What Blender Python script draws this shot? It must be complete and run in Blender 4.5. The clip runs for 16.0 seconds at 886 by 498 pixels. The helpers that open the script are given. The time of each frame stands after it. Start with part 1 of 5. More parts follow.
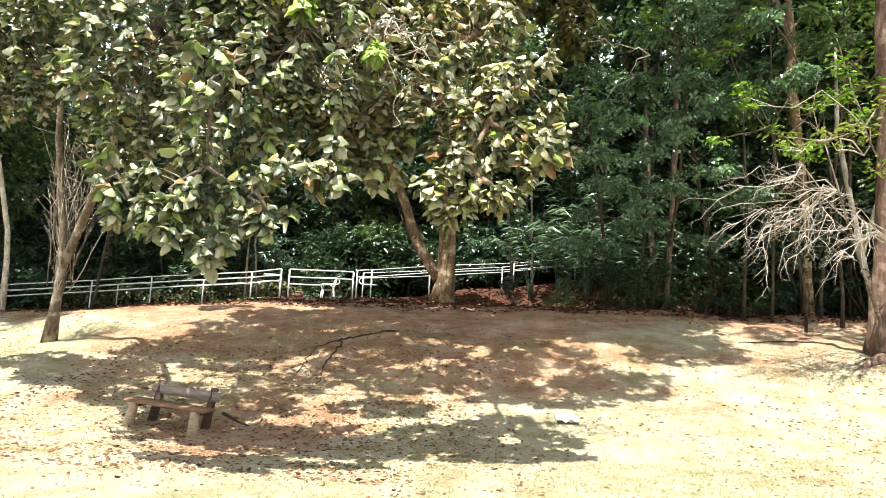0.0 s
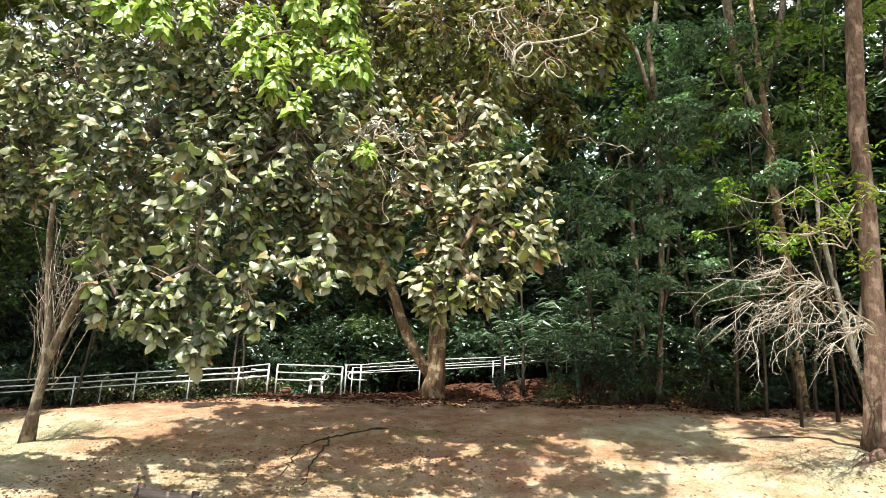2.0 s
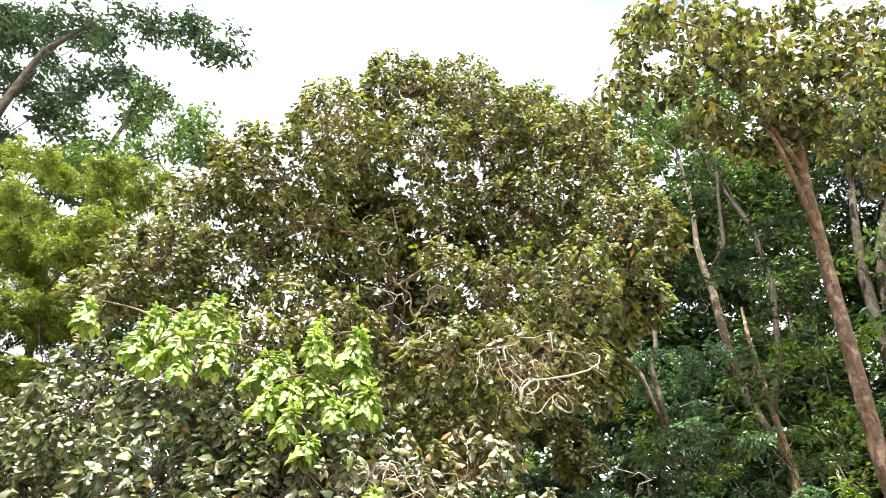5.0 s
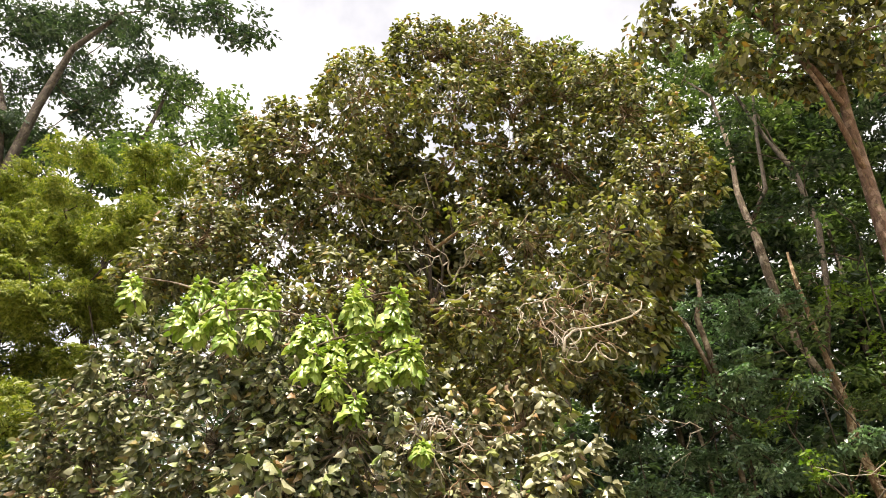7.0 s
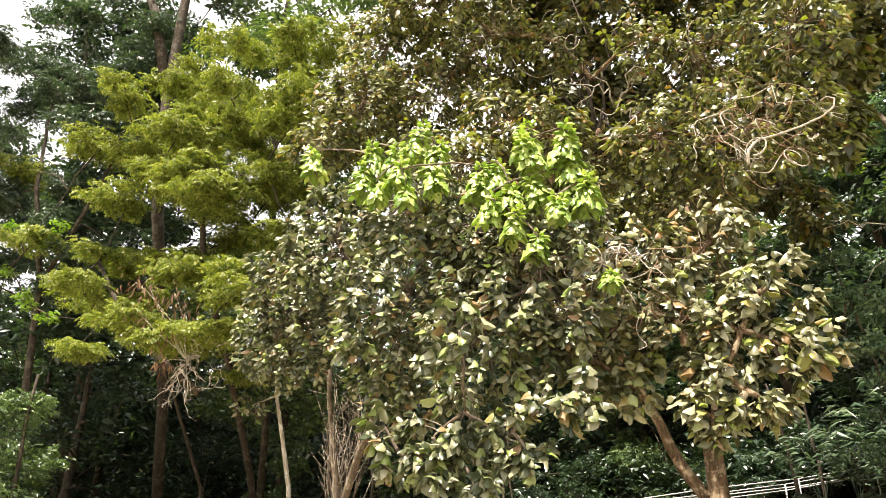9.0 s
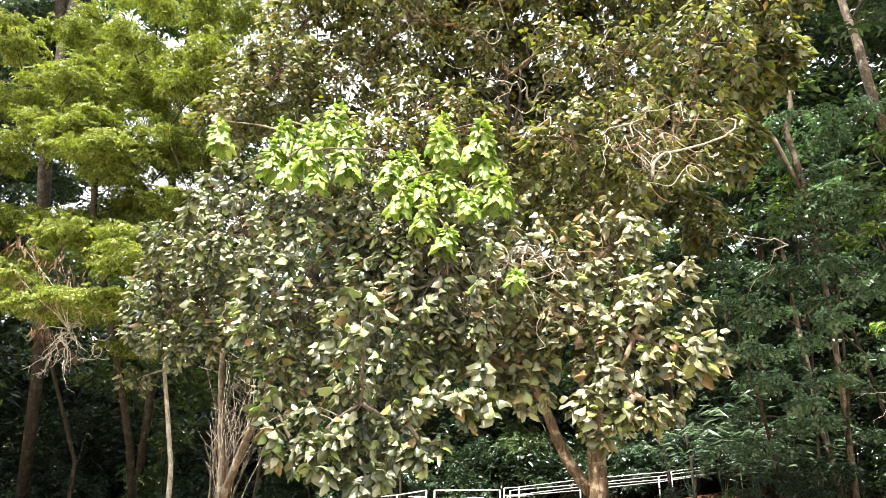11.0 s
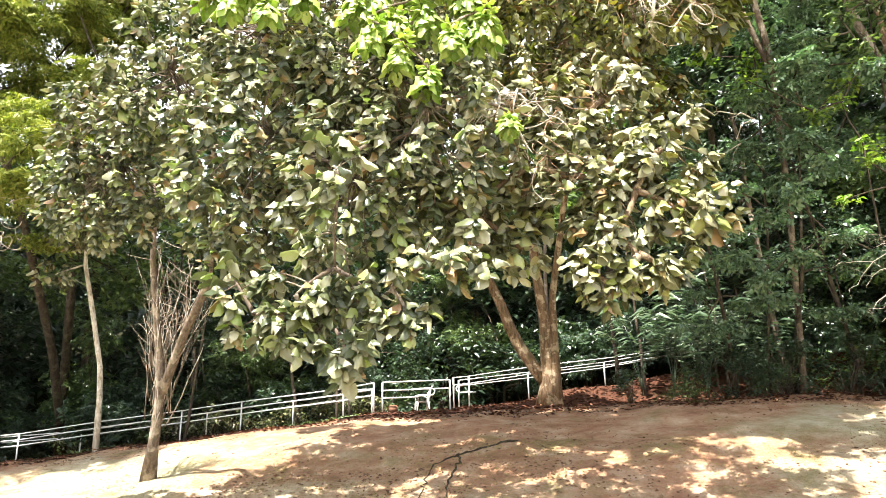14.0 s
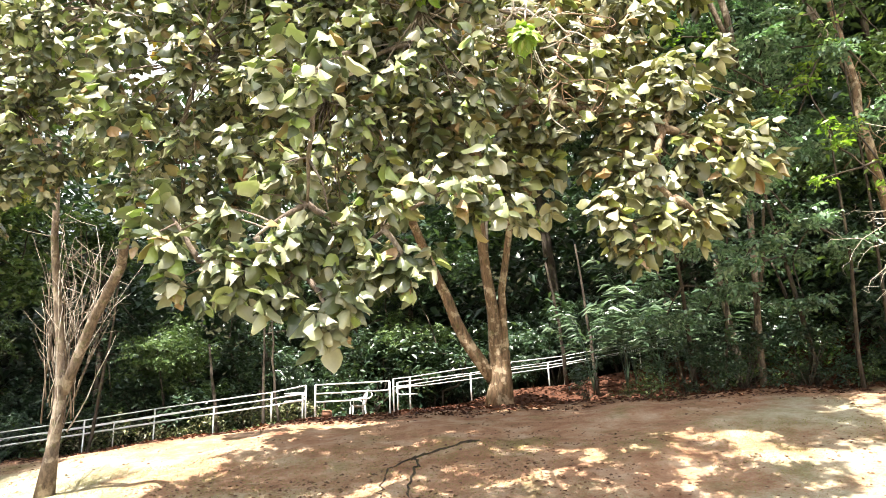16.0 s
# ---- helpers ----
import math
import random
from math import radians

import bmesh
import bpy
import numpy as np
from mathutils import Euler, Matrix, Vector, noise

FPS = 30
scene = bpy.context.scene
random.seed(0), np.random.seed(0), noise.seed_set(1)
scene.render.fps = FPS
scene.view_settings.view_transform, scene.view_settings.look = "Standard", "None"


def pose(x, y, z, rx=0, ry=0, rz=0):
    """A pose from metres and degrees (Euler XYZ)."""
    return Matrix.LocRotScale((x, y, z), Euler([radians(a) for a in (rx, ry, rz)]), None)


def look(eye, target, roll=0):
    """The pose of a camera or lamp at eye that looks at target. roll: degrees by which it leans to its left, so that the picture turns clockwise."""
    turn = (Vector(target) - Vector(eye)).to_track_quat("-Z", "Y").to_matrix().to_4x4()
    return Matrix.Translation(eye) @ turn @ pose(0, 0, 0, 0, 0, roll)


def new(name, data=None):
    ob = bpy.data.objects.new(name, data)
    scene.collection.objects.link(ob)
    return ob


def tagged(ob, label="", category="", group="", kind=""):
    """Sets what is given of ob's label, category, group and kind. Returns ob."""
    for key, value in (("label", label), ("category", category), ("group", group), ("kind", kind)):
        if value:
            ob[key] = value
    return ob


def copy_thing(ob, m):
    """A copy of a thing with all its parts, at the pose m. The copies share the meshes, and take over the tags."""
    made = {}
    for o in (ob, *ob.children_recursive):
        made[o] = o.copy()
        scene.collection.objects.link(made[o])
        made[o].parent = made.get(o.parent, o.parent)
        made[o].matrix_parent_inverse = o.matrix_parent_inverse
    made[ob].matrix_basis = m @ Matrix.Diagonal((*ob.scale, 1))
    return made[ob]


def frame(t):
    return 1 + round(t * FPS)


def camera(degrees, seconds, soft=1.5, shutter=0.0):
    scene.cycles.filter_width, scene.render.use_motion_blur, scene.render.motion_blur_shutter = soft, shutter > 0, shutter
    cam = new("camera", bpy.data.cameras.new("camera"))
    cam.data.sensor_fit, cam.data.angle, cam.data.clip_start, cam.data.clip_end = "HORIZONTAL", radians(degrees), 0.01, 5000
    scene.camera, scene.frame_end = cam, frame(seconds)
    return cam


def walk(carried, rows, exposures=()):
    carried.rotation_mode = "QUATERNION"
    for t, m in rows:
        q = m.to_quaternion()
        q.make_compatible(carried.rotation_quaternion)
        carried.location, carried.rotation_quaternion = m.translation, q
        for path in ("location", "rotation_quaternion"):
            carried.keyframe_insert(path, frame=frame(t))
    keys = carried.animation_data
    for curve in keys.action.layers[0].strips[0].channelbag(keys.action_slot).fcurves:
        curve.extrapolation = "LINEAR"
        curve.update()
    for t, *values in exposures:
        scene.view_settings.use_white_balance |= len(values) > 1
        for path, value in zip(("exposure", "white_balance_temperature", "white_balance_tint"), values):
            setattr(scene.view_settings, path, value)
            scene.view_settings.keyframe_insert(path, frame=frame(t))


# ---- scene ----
cam = camera(62.6, 16.0, soft=0.7)
PATH = [
    (0, (1.279, 0.235, 1.476), (1.177, 2.213, 1.752), 3.0),
    (0.5, (1.305, 0.228, 1.451), (1.252, 2.21, 1.717), 4.1),
    (1, (1.301, 0.216, 1.43), (1.215, 2.194, 1.713), 4.3),
    (1.5, (1.306, 0.228, 1.442), (1.22, 2.197, 1.784), 3.7),
    (2, (1.308, 0.213, 1.525), (1.221, 2.141, 2.049), 2.7),
    (2.5, (1.295, 0.171, 1.591), (1.202, 2.045, 2.284), 2.7),
    (3, (1.277, 0.168, 1.644), (1.179, 1.994, 2.454), 2.8),
    (3.5, (1.315, 0.045, 1.713), (1.165, 1.814, 2.634), 1.9),
    (4, (1.301, 0.033, 1.78), (1.205, 1.765, 2.777), 2.0),
    (4.5, (1.298, -0.024, 1.85), (1.195, 1.58, 3.04), 2.2),
    (4.7, (1.313, -0.035, 1.833), (1.199, 1.519, 3.087), 2.5),
    (6.8, (1.347, 0.185, 1.596), (1.138, 1.689, 2.897), 2.0),
    (7, (1.367, 0.174, 1.615), (1.132, 1.749, 2.826), 1.3),
    (7.5, (1.358, 0.183, 1.636), (1.12, 1.828, 2.749), 0.8),
    (8, (1.26, 0.136, 1.621), (0.88, 1.799, 2.665), 0.9),
    (8.5, (1.168, 0.092, 1.555), (0.528, 1.756, 2.462), 1.5),
    (9, (1.16, 0.086, 1.548), (0.468, 1.764, 2.386), 0.7),
    (9.2, (1.168, 0.081, 1.531), (0.454, 1.769, 2.331), 0.4),
    (11.3, (1.096, 0.079, 1.713), (0.665, 1.859, 2.517), 1.6),
    (11.5, (1.13, 0.041, 1.668), (0.687, 1.805, 2.5), 1.9),
    (12, (1.012, 0.048, 1.584), (0.671, 1.871, 2.335), 1.4),
    (12.5, (0.935, 0.258, 1.544), (0.676, 2.148, 2.145), 0.9),
    (13, (0.775, 0.576, 1.494), (0.35, 2.43, 2.113), 1.1),
    (13.5, (0.428, 1.013, 1.482), (0.088, 2.895, 2.069), 1.3),
    (14, (0.14, 1.355, 1.518), (-0.127, 3.257, 2.073), -1.1),
    (14.5, (-0.176, 1.877, 1.432), (-0.404, 3.763, 2.056), -2.8),
    (15, (-0.51, 2.292, 1.409), (-0.643, 4.217, 1.936), -2.3),
    (15.5, (-0.758, 2.702, 1.442), (-0.693, 4.627, 1.981), -3.3),
    (16, (-0.864, 3.06, 1.34), (-0.9, 4.972, 1.923), -2.6),
]
walk(cam, [(t, look(eye, target, roll)) for t, eye, target, roll in PATH],
     exposures=[(0, 1.65, 6350, 8), (2.0, 1.4, 6450, 8), (2.5, 1.32, 6450, 8), (3.0, 1.56, 6400, 10), (3.5, 1.76, 6400, 11), (4.7, 1.86, 6400, 11), (6.8, 1.22, 7250, 15), (7.5, 1.22, 7250, 16),
                (9.2, 1.68, 7100, 16), (11.3, 2.0, 6550, 13), (12.5, 2.22, 6600, 14), (16, 2.3, 6600, 14)])

# ---- light ----
SUN_FROM = Vector((-0.13, -0.34, 1.0)).normalized()      # towards the sun
world = bpy.data.worlds.new("sky")
scene.world = world
world.use_nodes = True
wn = world.node_tree
sky = wn.nodes.new("ShaderNodeTexSky")
sky.sky_type = "NISHITA"
sky.sun_disc = False
sky.sun_elevation = math.asin(SUN_FROM.z)
sky.sun_rotation = math.atan2(SUN_FROM.x, SUN_FROM.y)
sky.air_density, sky.dust_density, sky.ozone_density = 1.0, 1.0, 1.5
wn.nodes["Background"].inputs["Strength"].default_value = 0.05
# white haze towards the horizon, thin broken cloud above, blue between
way = wn.nodes.new("ShaderNodeTexCoord").outputs["Generated"]
split = wn.nodes.new("ShaderNodeSeparateXYZ")
wn.links.new(way, split.inputs[0])
low = wn.nodes.new("ShaderNodeMapRange")
for i, v in zip((1, 2, 3, 4), (0.45, 1.0, 1.0, 0.1)):
    low.inputs[i].default_value = v
wn.links.new(split.outputs[2], low.inputs[0])
puff = wn.nodes.new("ShaderNodeTexNoise")
puff.inputs["Scale"].default_value, puff.inputs["Detail"].default_value = 3.5, 6.0
wn.links.new(way, puff.inputs["Vector"])
cover = wn.nodes.new("ShaderNodeMapRange")
for i, v in zip((1, 2, 3, 4), (0.38, 0.6, -0.12, 0.4)):
    cover.inputs[i].default_value = v
wn.links.new(puff.outputs["Fac"], cover.inputs[0])
both = wn.nodes.new("ShaderNodeMath")
both.operation, both.use_clamp = "ADD", True
wn.links.new(low.outputs[0], both.inputs[0])
wn.links.new(cover.outputs[0], both.inputs[1])
haze = wn.nodes.new("ShaderNodeMix")
haze.data_type = "RGBA"
haze.inputs[7].default_value = (13.0, 13.6, 14.4, 1)
wn.links.new(both.outputs[0], haze.inputs[0])
wn.links.new(sky.outputs[0], haze.inputs[6])
wn.links.new(haze.outputs[2], wn.nodes["Background"].inputs["Color"])
sun_data = bpy.data.lights.new("sun", "SUN")
sun_data.energy, sun_data.angle, sun_data.color = 5.0, radians(0.5), (1.0, 0.96, 0.88)
sun = new("sun", sun_data)
sun.matrix_world = look(SUN_FROM * 60, (0, 0, 0))


# ---- materials ----
def mat(name, rough=0.6, spec=0.5):
    m = bpy.data.materials.new(name)
    m.use_nodes = True
    nt = m.node_tree
    b = nt.nodes["Principled BSDF"]
    b.inputs["Roughness"].default_value = rough
    b.inputs["Specular IOR Level"].default_value = spec
    return m, nt, b


def nd(nt, kind, **sets):
    n = nt.nodes.new(kind)
    for k, v in sets.items():
        n.inputs[k].default_value = v
    return n


def ramp(nt, src, stops):
    r = nt.nodes.new("ShaderNodeValToRGB")
    e = r.color_ramp.elements
    while len(e) < len(stops):
        e.new(0.5)
    for el, (p, c) in zip(e, stops):
        el.position, el.color = p, (*c, 1)
    nt.links.new(src, r.inputs[0])
    return r.outputs[0]


def noise_of(nt, scale, detail=5.0, rough=0.6, vec=None):
    n = nd(nt, "ShaderNodeTexNoise", Scale=scale, Detail=detail, Roughness=rough)
    if vec is not None:
        nt.links.new(vec, n.inputs["Vector"])
    return n.outputs["Fac"]


def mixc(nt, fac, a, b, mode="MIX"):
    m = nt.nodes.new("ShaderNodeMix")
    m.data_type, m.blend_type = "RGBA", mode
    for sock, v in ((m.inputs[0], fac), (m.inputs[6], a), (m.inputs[7], b)):
        if isinstance(v, (int, float)):
            sock.default_value = v
        elif isinstance(v, tuple):
            sock.default_value = (*v, 1)
        else:
            nt.links.new(v, sock)
    return m.outputs[2]


def math_of(nt, op, a, b=0.0):
    m = nt.nodes.new("ShaderNodeMath")
    m.operation = op
    for sock, v in zip(m.inputs, (a, b)):
        if isinstance(v, (int, float)):
            sock.default_value = v
        else:
            nt.links.new(v, sock)
    return m.outputs[0]


def bump(nt, b, height, strength, dist):
    n = nd(nt, "ShaderNodeBump", Strength=strength, Distance=dist)
    nt.links.new(height, n.inputs["Height"])
    nt.links.new(n.outputs[0], b.inputs["Normal"])


def leaf_mat(name, stops, rough, thru, spec=0.5, thru_tint=(1.3, 1.35, 0.55)):
    """Leaf: varied colour leaf by leaf, gloss, and light that passes through the blade."""
    m, nt, b = mat(name, rough, spec)
    isl = nt.nodes.new("ShaderNodeNewGeometry").outputs["Random Per Island"]
    obj = nt.nodes.new("ShaderNodeObjectInfo").outputs["Random"]
    pick = math_of(nt, "FRACT", math_of(nt, "ADD", isl, obj))
    col = ramp(nt, pick, stops)
    pos = nt.nodes.new("ShaderNodeNewGeometry").outputs["Position"]
    patch = noise_of(nt, 0.9, 3, 0.6, pos)
    col = mixc(nt, math_of(nt, "MULTIPLY", patch, 0.35), col, stops[0][1])
    spots = noise_of(nt, 40.0, 3, 0.6, pos)
    col = mixc(nt, math_of(nt, "MULTIPLY", spots, 0.3), col, stops[-1][1], "MULTIPLY")
    nt.links.new(col, b.inputs["Base Color"])
    tr = nt.nodes.new("ShaderNodeBsdfTranslucent")
    nt.links.new(mixc(nt, 1.0, col, thru_tint, "MULTIPLY"), tr.inputs["Color"])
    mx = nd(nt, "ShaderNodeMixShader", Fac=thru)
    nt.links.new(b.outputs[0], mx.inputs[1])
    nt.links.new(tr.outputs[0], mx.inputs[2])
    nt.links.new(mx.outputs[0], nt.nodes["Material Output"].inputs["Surface"])
    return m


LEAF_BIG = leaf_mat("large_green_leaf", [(0, (0.036, 0.052, 0.022)), (0.4, (0.115, 0.13, 0.055)), (0.72, (0.4, 0.385, 0.255)),
                                         (0.9, (0.24, 0.34, 0.08)), (0.985, (0.32, 0.2, 0.1))], 0.36, 0.13, 0.6, (1.0, 1.3, 0.6))
LEAF_OLIVE = leaf_mat("dusty_olive_leaf", [(0, (0.042, 0.05, 0.018)), (0.38, (0.135, 0.14, 0.055)), (0.7, (0.44, 0.43, 0.28)),
                                           (0.88, (0.25, 0.32, 0.06)), (0.97, (0.32, 0.2, 0.09))], 0.36, 0.13, 0.6, (1.1, 1.2, 0.6))
LEAF_CROWN = leaf_mat("dull_crown_leaf", [(0, (0.036, 0.044, 0.014)), (0.38, (0.11, 0.122, 0.04)), (0.72, (0.33, 0.33, 0.18)), (0.88, (0.22, 0.29, 0.035)), (0.96, (0.27, 0.16, 0.055))],
                      0.36, 0.28, 0.6, (1.3, 1.4, 0.4))
LEAF_SHOOT = leaf_mat("young_leaf", [(0, (0.13, 0.23, 0.035)), (0.5, (0.29, 0.4, 0.08)), (1, (0.5, 0.56, 0.2))], 0.38, 0.25, 0.5, (1.1, 1.25, 0.45))
LEAF_FEATHER = leaf_mat("feathery_leaf", [(0, (0.1, 0.145, 0.027)), (0.5, (0.215, 0.258, 0.048)), (1, (0.38, 0.395, 0.11))], 0.5, 0.35, 0.3, (1.1, 1.2, 0.5))
LEAF_DARK = leaf_mat("dark_leaf", [(0, (0.02, 0.042, 0.026)), (0.5, (0.04, 0.076, 0.042)), (1, (0.085, 0.135, 0.072))], 0.32, 0.25, 0.6)
LEAF_MID = leaf_mat("forest_leaf", [(0, (0.045, 0.085, 0.034)), (0.5, (0.1, 0.165, 0.06)), (1, (0.19, 0.27, 0.1))], 0.38, 0.3, 0.6)
LEAF_SPRAY = leaf_mat("blue_green_leaf", [(0, (0.07, 0.13, 0.075)), (0.5, (0.12, 0.2, 0.115)), (1, (0.25, 0.35, 0.22))], 0.36, 0.3, 0.7, (1.0, 1.3, 0.6))
LEAF_TUFT = leaf_mat("fresh_green_leaf", [(0, (0.1, 0.19, 0.03)), (0.5, (0.19, 0.3, 0.05)), (1, (0.3, 0.38, 0.1))], 0.4, 0.4, 0.5, (1.1, 1.3, 0.4))
LEAF_PALM = leaf_mat("glossy_palm_leaf", [(0, (0.05, 0.095, 0.05)), (0.5, (0.1, 0.155, 0.085)), (1, (0.2, 0.26, 0.16))], 0.28, 0.25, 0.7, (1.0, 1.2, 0.7))
STRAW = leaf_mat("dry_straw", [(0, (0.3, 0.24, 0.13)), (0.5, (0.48, 0.41, 0.25)), (1, (0.4, 0.42, 0.2))], 0.6, 0.25, 0.3, (1, 1, 0.8))
LEAF_BRIGHT = leaf_mat("yellow_green_leaf", [(0, (0.1, 0.145, 0.03)), (0.5, (0.17, 0.21, 0.05)), (1, (0.27, 0.28, 0.09))], 0.5, 0.4, 0.4)
LEAF_DRY = leaf_mat("dry_leaf", [(0, (0.09, 0.045, 0.025)), (0.4, (0.17, 0.085, 0.04)), (0.75, (0.28, 0.17, 0.09)), (1, (0.4, 0.3, 0.18))], 0.65, 0.1, 0.3, (1, 0.9, 0.7))
LEAF_HUMUS = leaf_mat("rotting_leaf", [(0, (0.03, 0.015, 0.009)), (0.4, (0.08, 0.033, 0.019)), (0.8, (0.16, 0.065, 0.035)), (1, (0.28, 0.15, 0.08))], 0.7, 0.05, 0.2, (1, 0.9, 0.7))
GRASS = leaf_mat("grass_blade", [(0, (0.14, 0.15, 0.04)), (0.4, (0.3, 0.26, 0.1)), (0.8, (0.42, 0.34, 0.16)), (1, (0.18, 0.22, 0.05))], 0.6, 0.25, 0.3)


def bark_mat(name, dark, mid, pale, scale=14.0, patch=3.2):
    m, nt, b = mat(name, 0.85, 0.25)
    tc = nt.nodes.new("ShaderNodeTexCoord").outputs["Object"]
    mp = nt.nodes.new("ShaderNodeMapping")
    mp.inputs["Scale"].default_value = (1, 1, 0.25)
    nt.links.new(tc, mp.inputs["Vector"])
    grain = noise_of(nt, scale, 8, 0.7, mp.outputs[0])
    blot = noise_of(nt, patch, 5, 0.6, tc)
    c = ramp(nt, grain, [(0.36, dark), (0.58, mid)])
    c = mixc(nt, ramp(nt, blot, [(0.52, (0, 0, 0)), (0.58, (1, 1, 1))]), c, mixc(nt, 0.5, pale, ramp(nt, grain, [(0.35, dark), (0.6, pale)])))
    moss = noise_of(nt, patch * 2.3, 4, 0.6, tc)
    c = mixc(nt, math_of(nt, "MULTIPLY", ramp(nt, moss, [(0.55, (0, 0, 0)), (0.7, (1, 1, 1))]), 0.5), c, (0.09, 0.10, 0.03))
    nt.links.new(c, b.inputs["Base Color"])
    bump(nt, b, grain, 1.0, 0.05)
    return m


BARK_MAIN = bark_mat("lichened_bark", (0.07, 0.045, 0.025), (0.2, 0.13, 0.075), (0.42, 0.33, 0.22))
BARK_GREY = bark_mat("grey_bark", (0.06, 0.045, 0.035), (0.17, 0.13, 0.095), (0.32, 0.27, 0.21))
BARK_RED = bark_mat("reddish_bark", (0.06, 0.036, 0.026), (0.15, 0.092, 0.066), (0.24, 0.165, 0.125))
BARK_PALE = bark_mat("pale_bark", (0.26, 0.22, 0.17), (0.5, 0.45, 0.37), (0.62, 0.58, 0.5))
ROOT = bark_mat("damp_root", (0.018, 0.012, 0.008), (0.045, 0.03, 0.02), (0.07, 0.05, 0.035), 20, 8)
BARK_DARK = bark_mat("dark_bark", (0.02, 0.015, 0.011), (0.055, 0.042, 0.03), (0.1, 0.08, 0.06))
DEAD_WOOD = bark_mat("bleached_dead_wood", (0.3, 0.25, 0.2), (0.52, 0.46, 0.38), (0.62, 0.57, 0.49), 30, 9)
VINE = bark_mat("brown_vine", (0.13, 0.08, 0.05), (0.28, 0.18, 0.11), (0.4, 0.3, 0.2), 20, 6)


def math_of_vec(nt, vec, shift):
    v = nt.nodes.new("ShaderNodeVectorMath")
    v.operation = "ADD"
    v.inputs[1].default_value = (shift, shift * 0.7, 0)
    nt.links.new(vec, v.inputs[0])
    return v.outputs[0]


def ground_mat():
    m, nt, b = mat("dry_grass_and_red_soil", 0.95, 0.15)
    pos = nt.nodes.new("ShaderNodeNewGeometry").outputs["Position"]
    sep = nt.nodes.new("ShaderNodeSeparateXYZ")
    nt.links.new(pos, sep.inputs[0])
    big = noise_of(nt, 0.28, 6, 0.62, pos)
    mid = noise_of(nt, 1.6, 6, 0.65, pos)
    fine = noise_of(nt, 22, 6, 0.7, pos)
    grit = noise_of(nt, 110, 4, 0.7, pos)
    grass = ramp(nt, mid, [(0.3, (0.33, 0.3, 0.15)), (0.48, (0.48, 0.43, 0.29)), (0.7, (0.58, 0.53, 0.4))])
    soil = ramp(nt, mid, [(0.28, (0.28, 0.135, 0.08)), (0.5, (0.45, 0.275, 0.17)), (0.72, (0.59, 0.45, 0.32))])
    # bare soil on the bank, straw on the flat, by height of the slope and patches
    up = nt.nodes.new("ShaderNodeMapRange")
    for i, v in zip((1, 2, 3, 4), (11.5, 16.5, 0.0, 1.0)):
        up.inputs[i].default_value = v
    nt.links.new(sep.outputs[1], up.inputs[0])
    side = nt.nodes.new("ShaderNodeMapRange")
    for i, v in zip((1, 2, 3, 4), (1.5, 6.5, 1.0, 0.3)):
        side.inputs[i].default_value = v
    nt.links.new(sep.outputs[0], side.inputs[0])
    west = nt.nodes.new("ShaderNodeMapRange")
    for i, v in zip((1, 2, 3, 4), (-8.5, -4.0, 0.2, 1.0)):
        west.inputs[i].default_value = v
    nt.links.new(sep.outputs[0], west.inputs[0])
    bank = math_of(nt, "MULTIPLY", math_of(nt, "MULTIPLY", up.outputs[0], math_of(nt, "MULTIPLY", side.outputs[0], west.outputs[0])), 0.75)
    crest = nt.nodes.new("ShaderNodeMapRange")
    for i, v in zip((1, 2, 3, 4), (18.3, 21.0, 0.0, 0.6)):
        crest.inputs[i].default_value = v
    nt.links.new(sep.outputs[1], crest.inputs[0])
    bank = math_of(nt, "ADD", bank, crest.outputs[0])
    mask = math_of(nt, "ADD", bank, math_of(nt, "MULTIPLY", math_of(nt, "SUBTRACT", big, 0.5), 1.6))
    mask = math_of(nt, "ADD", mask, math_of(nt, "MULTIPLY", math_of(nt, "SUBTRACT", fine, 0.5), 0.9))
    gap = nt.nodes.new("ShaderNodeVectorMath")
    gap.operation = "DISTANCE"
    gap.inputs[1].default_value = (-2.2, 11.6, 0.2)
    nt.links.new(pos, gap.inputs[0])
    worn = nt.nodes.new("ShaderNodeMapRange")
    for i, v in zip((1, 2, 3, 4), (0.9, 2.4, 0.6, 0.0)):
        worn.inputs[i].default_value = v
    nt.links.new(gap.outputs["Value"], worn.inputs[0])
    mask = math_of(nt, "ADD", mask, worn.outputs[0])
    fac = ramp(nt, mask, [(0.2, (0, 0, 0)), (0.5, (1, 1, 1))])
    c = mixc(nt, fac, grass, soil)
    # eroded red earth, and thin green patches
    red = noise_of(nt, 0.55, 5, 0.65, math_of_vec(nt, pos, 31.0))
    c = mixc(nt, math_of(nt, "MULTIPLY", ramp(nt, red, [(0.54, (0, 0, 0)), (0.66, (1, 1, 1))]), math_of(nt, "MULTIPLY", up.outputs[0], 0.5)), c, (0.3, 0.135, 0.07))
    green = noise_of(nt, 0.75, 6, 0.7, math_of_vec(nt, pos, 77.0))
    c = mixc(nt, math_of(nt, "MULTIPLY", ramp(nt, green, [(0.52, (0, 0, 0)), (0.68, (1, 1, 1))]), 0.6), c, (0.2, 0.2, 0.075))
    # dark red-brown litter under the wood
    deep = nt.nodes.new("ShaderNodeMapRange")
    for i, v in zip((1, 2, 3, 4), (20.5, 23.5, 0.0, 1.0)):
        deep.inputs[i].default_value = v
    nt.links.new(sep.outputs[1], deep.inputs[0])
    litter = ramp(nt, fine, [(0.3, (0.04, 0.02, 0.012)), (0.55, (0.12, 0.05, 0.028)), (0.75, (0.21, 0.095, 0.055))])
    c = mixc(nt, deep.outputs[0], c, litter)
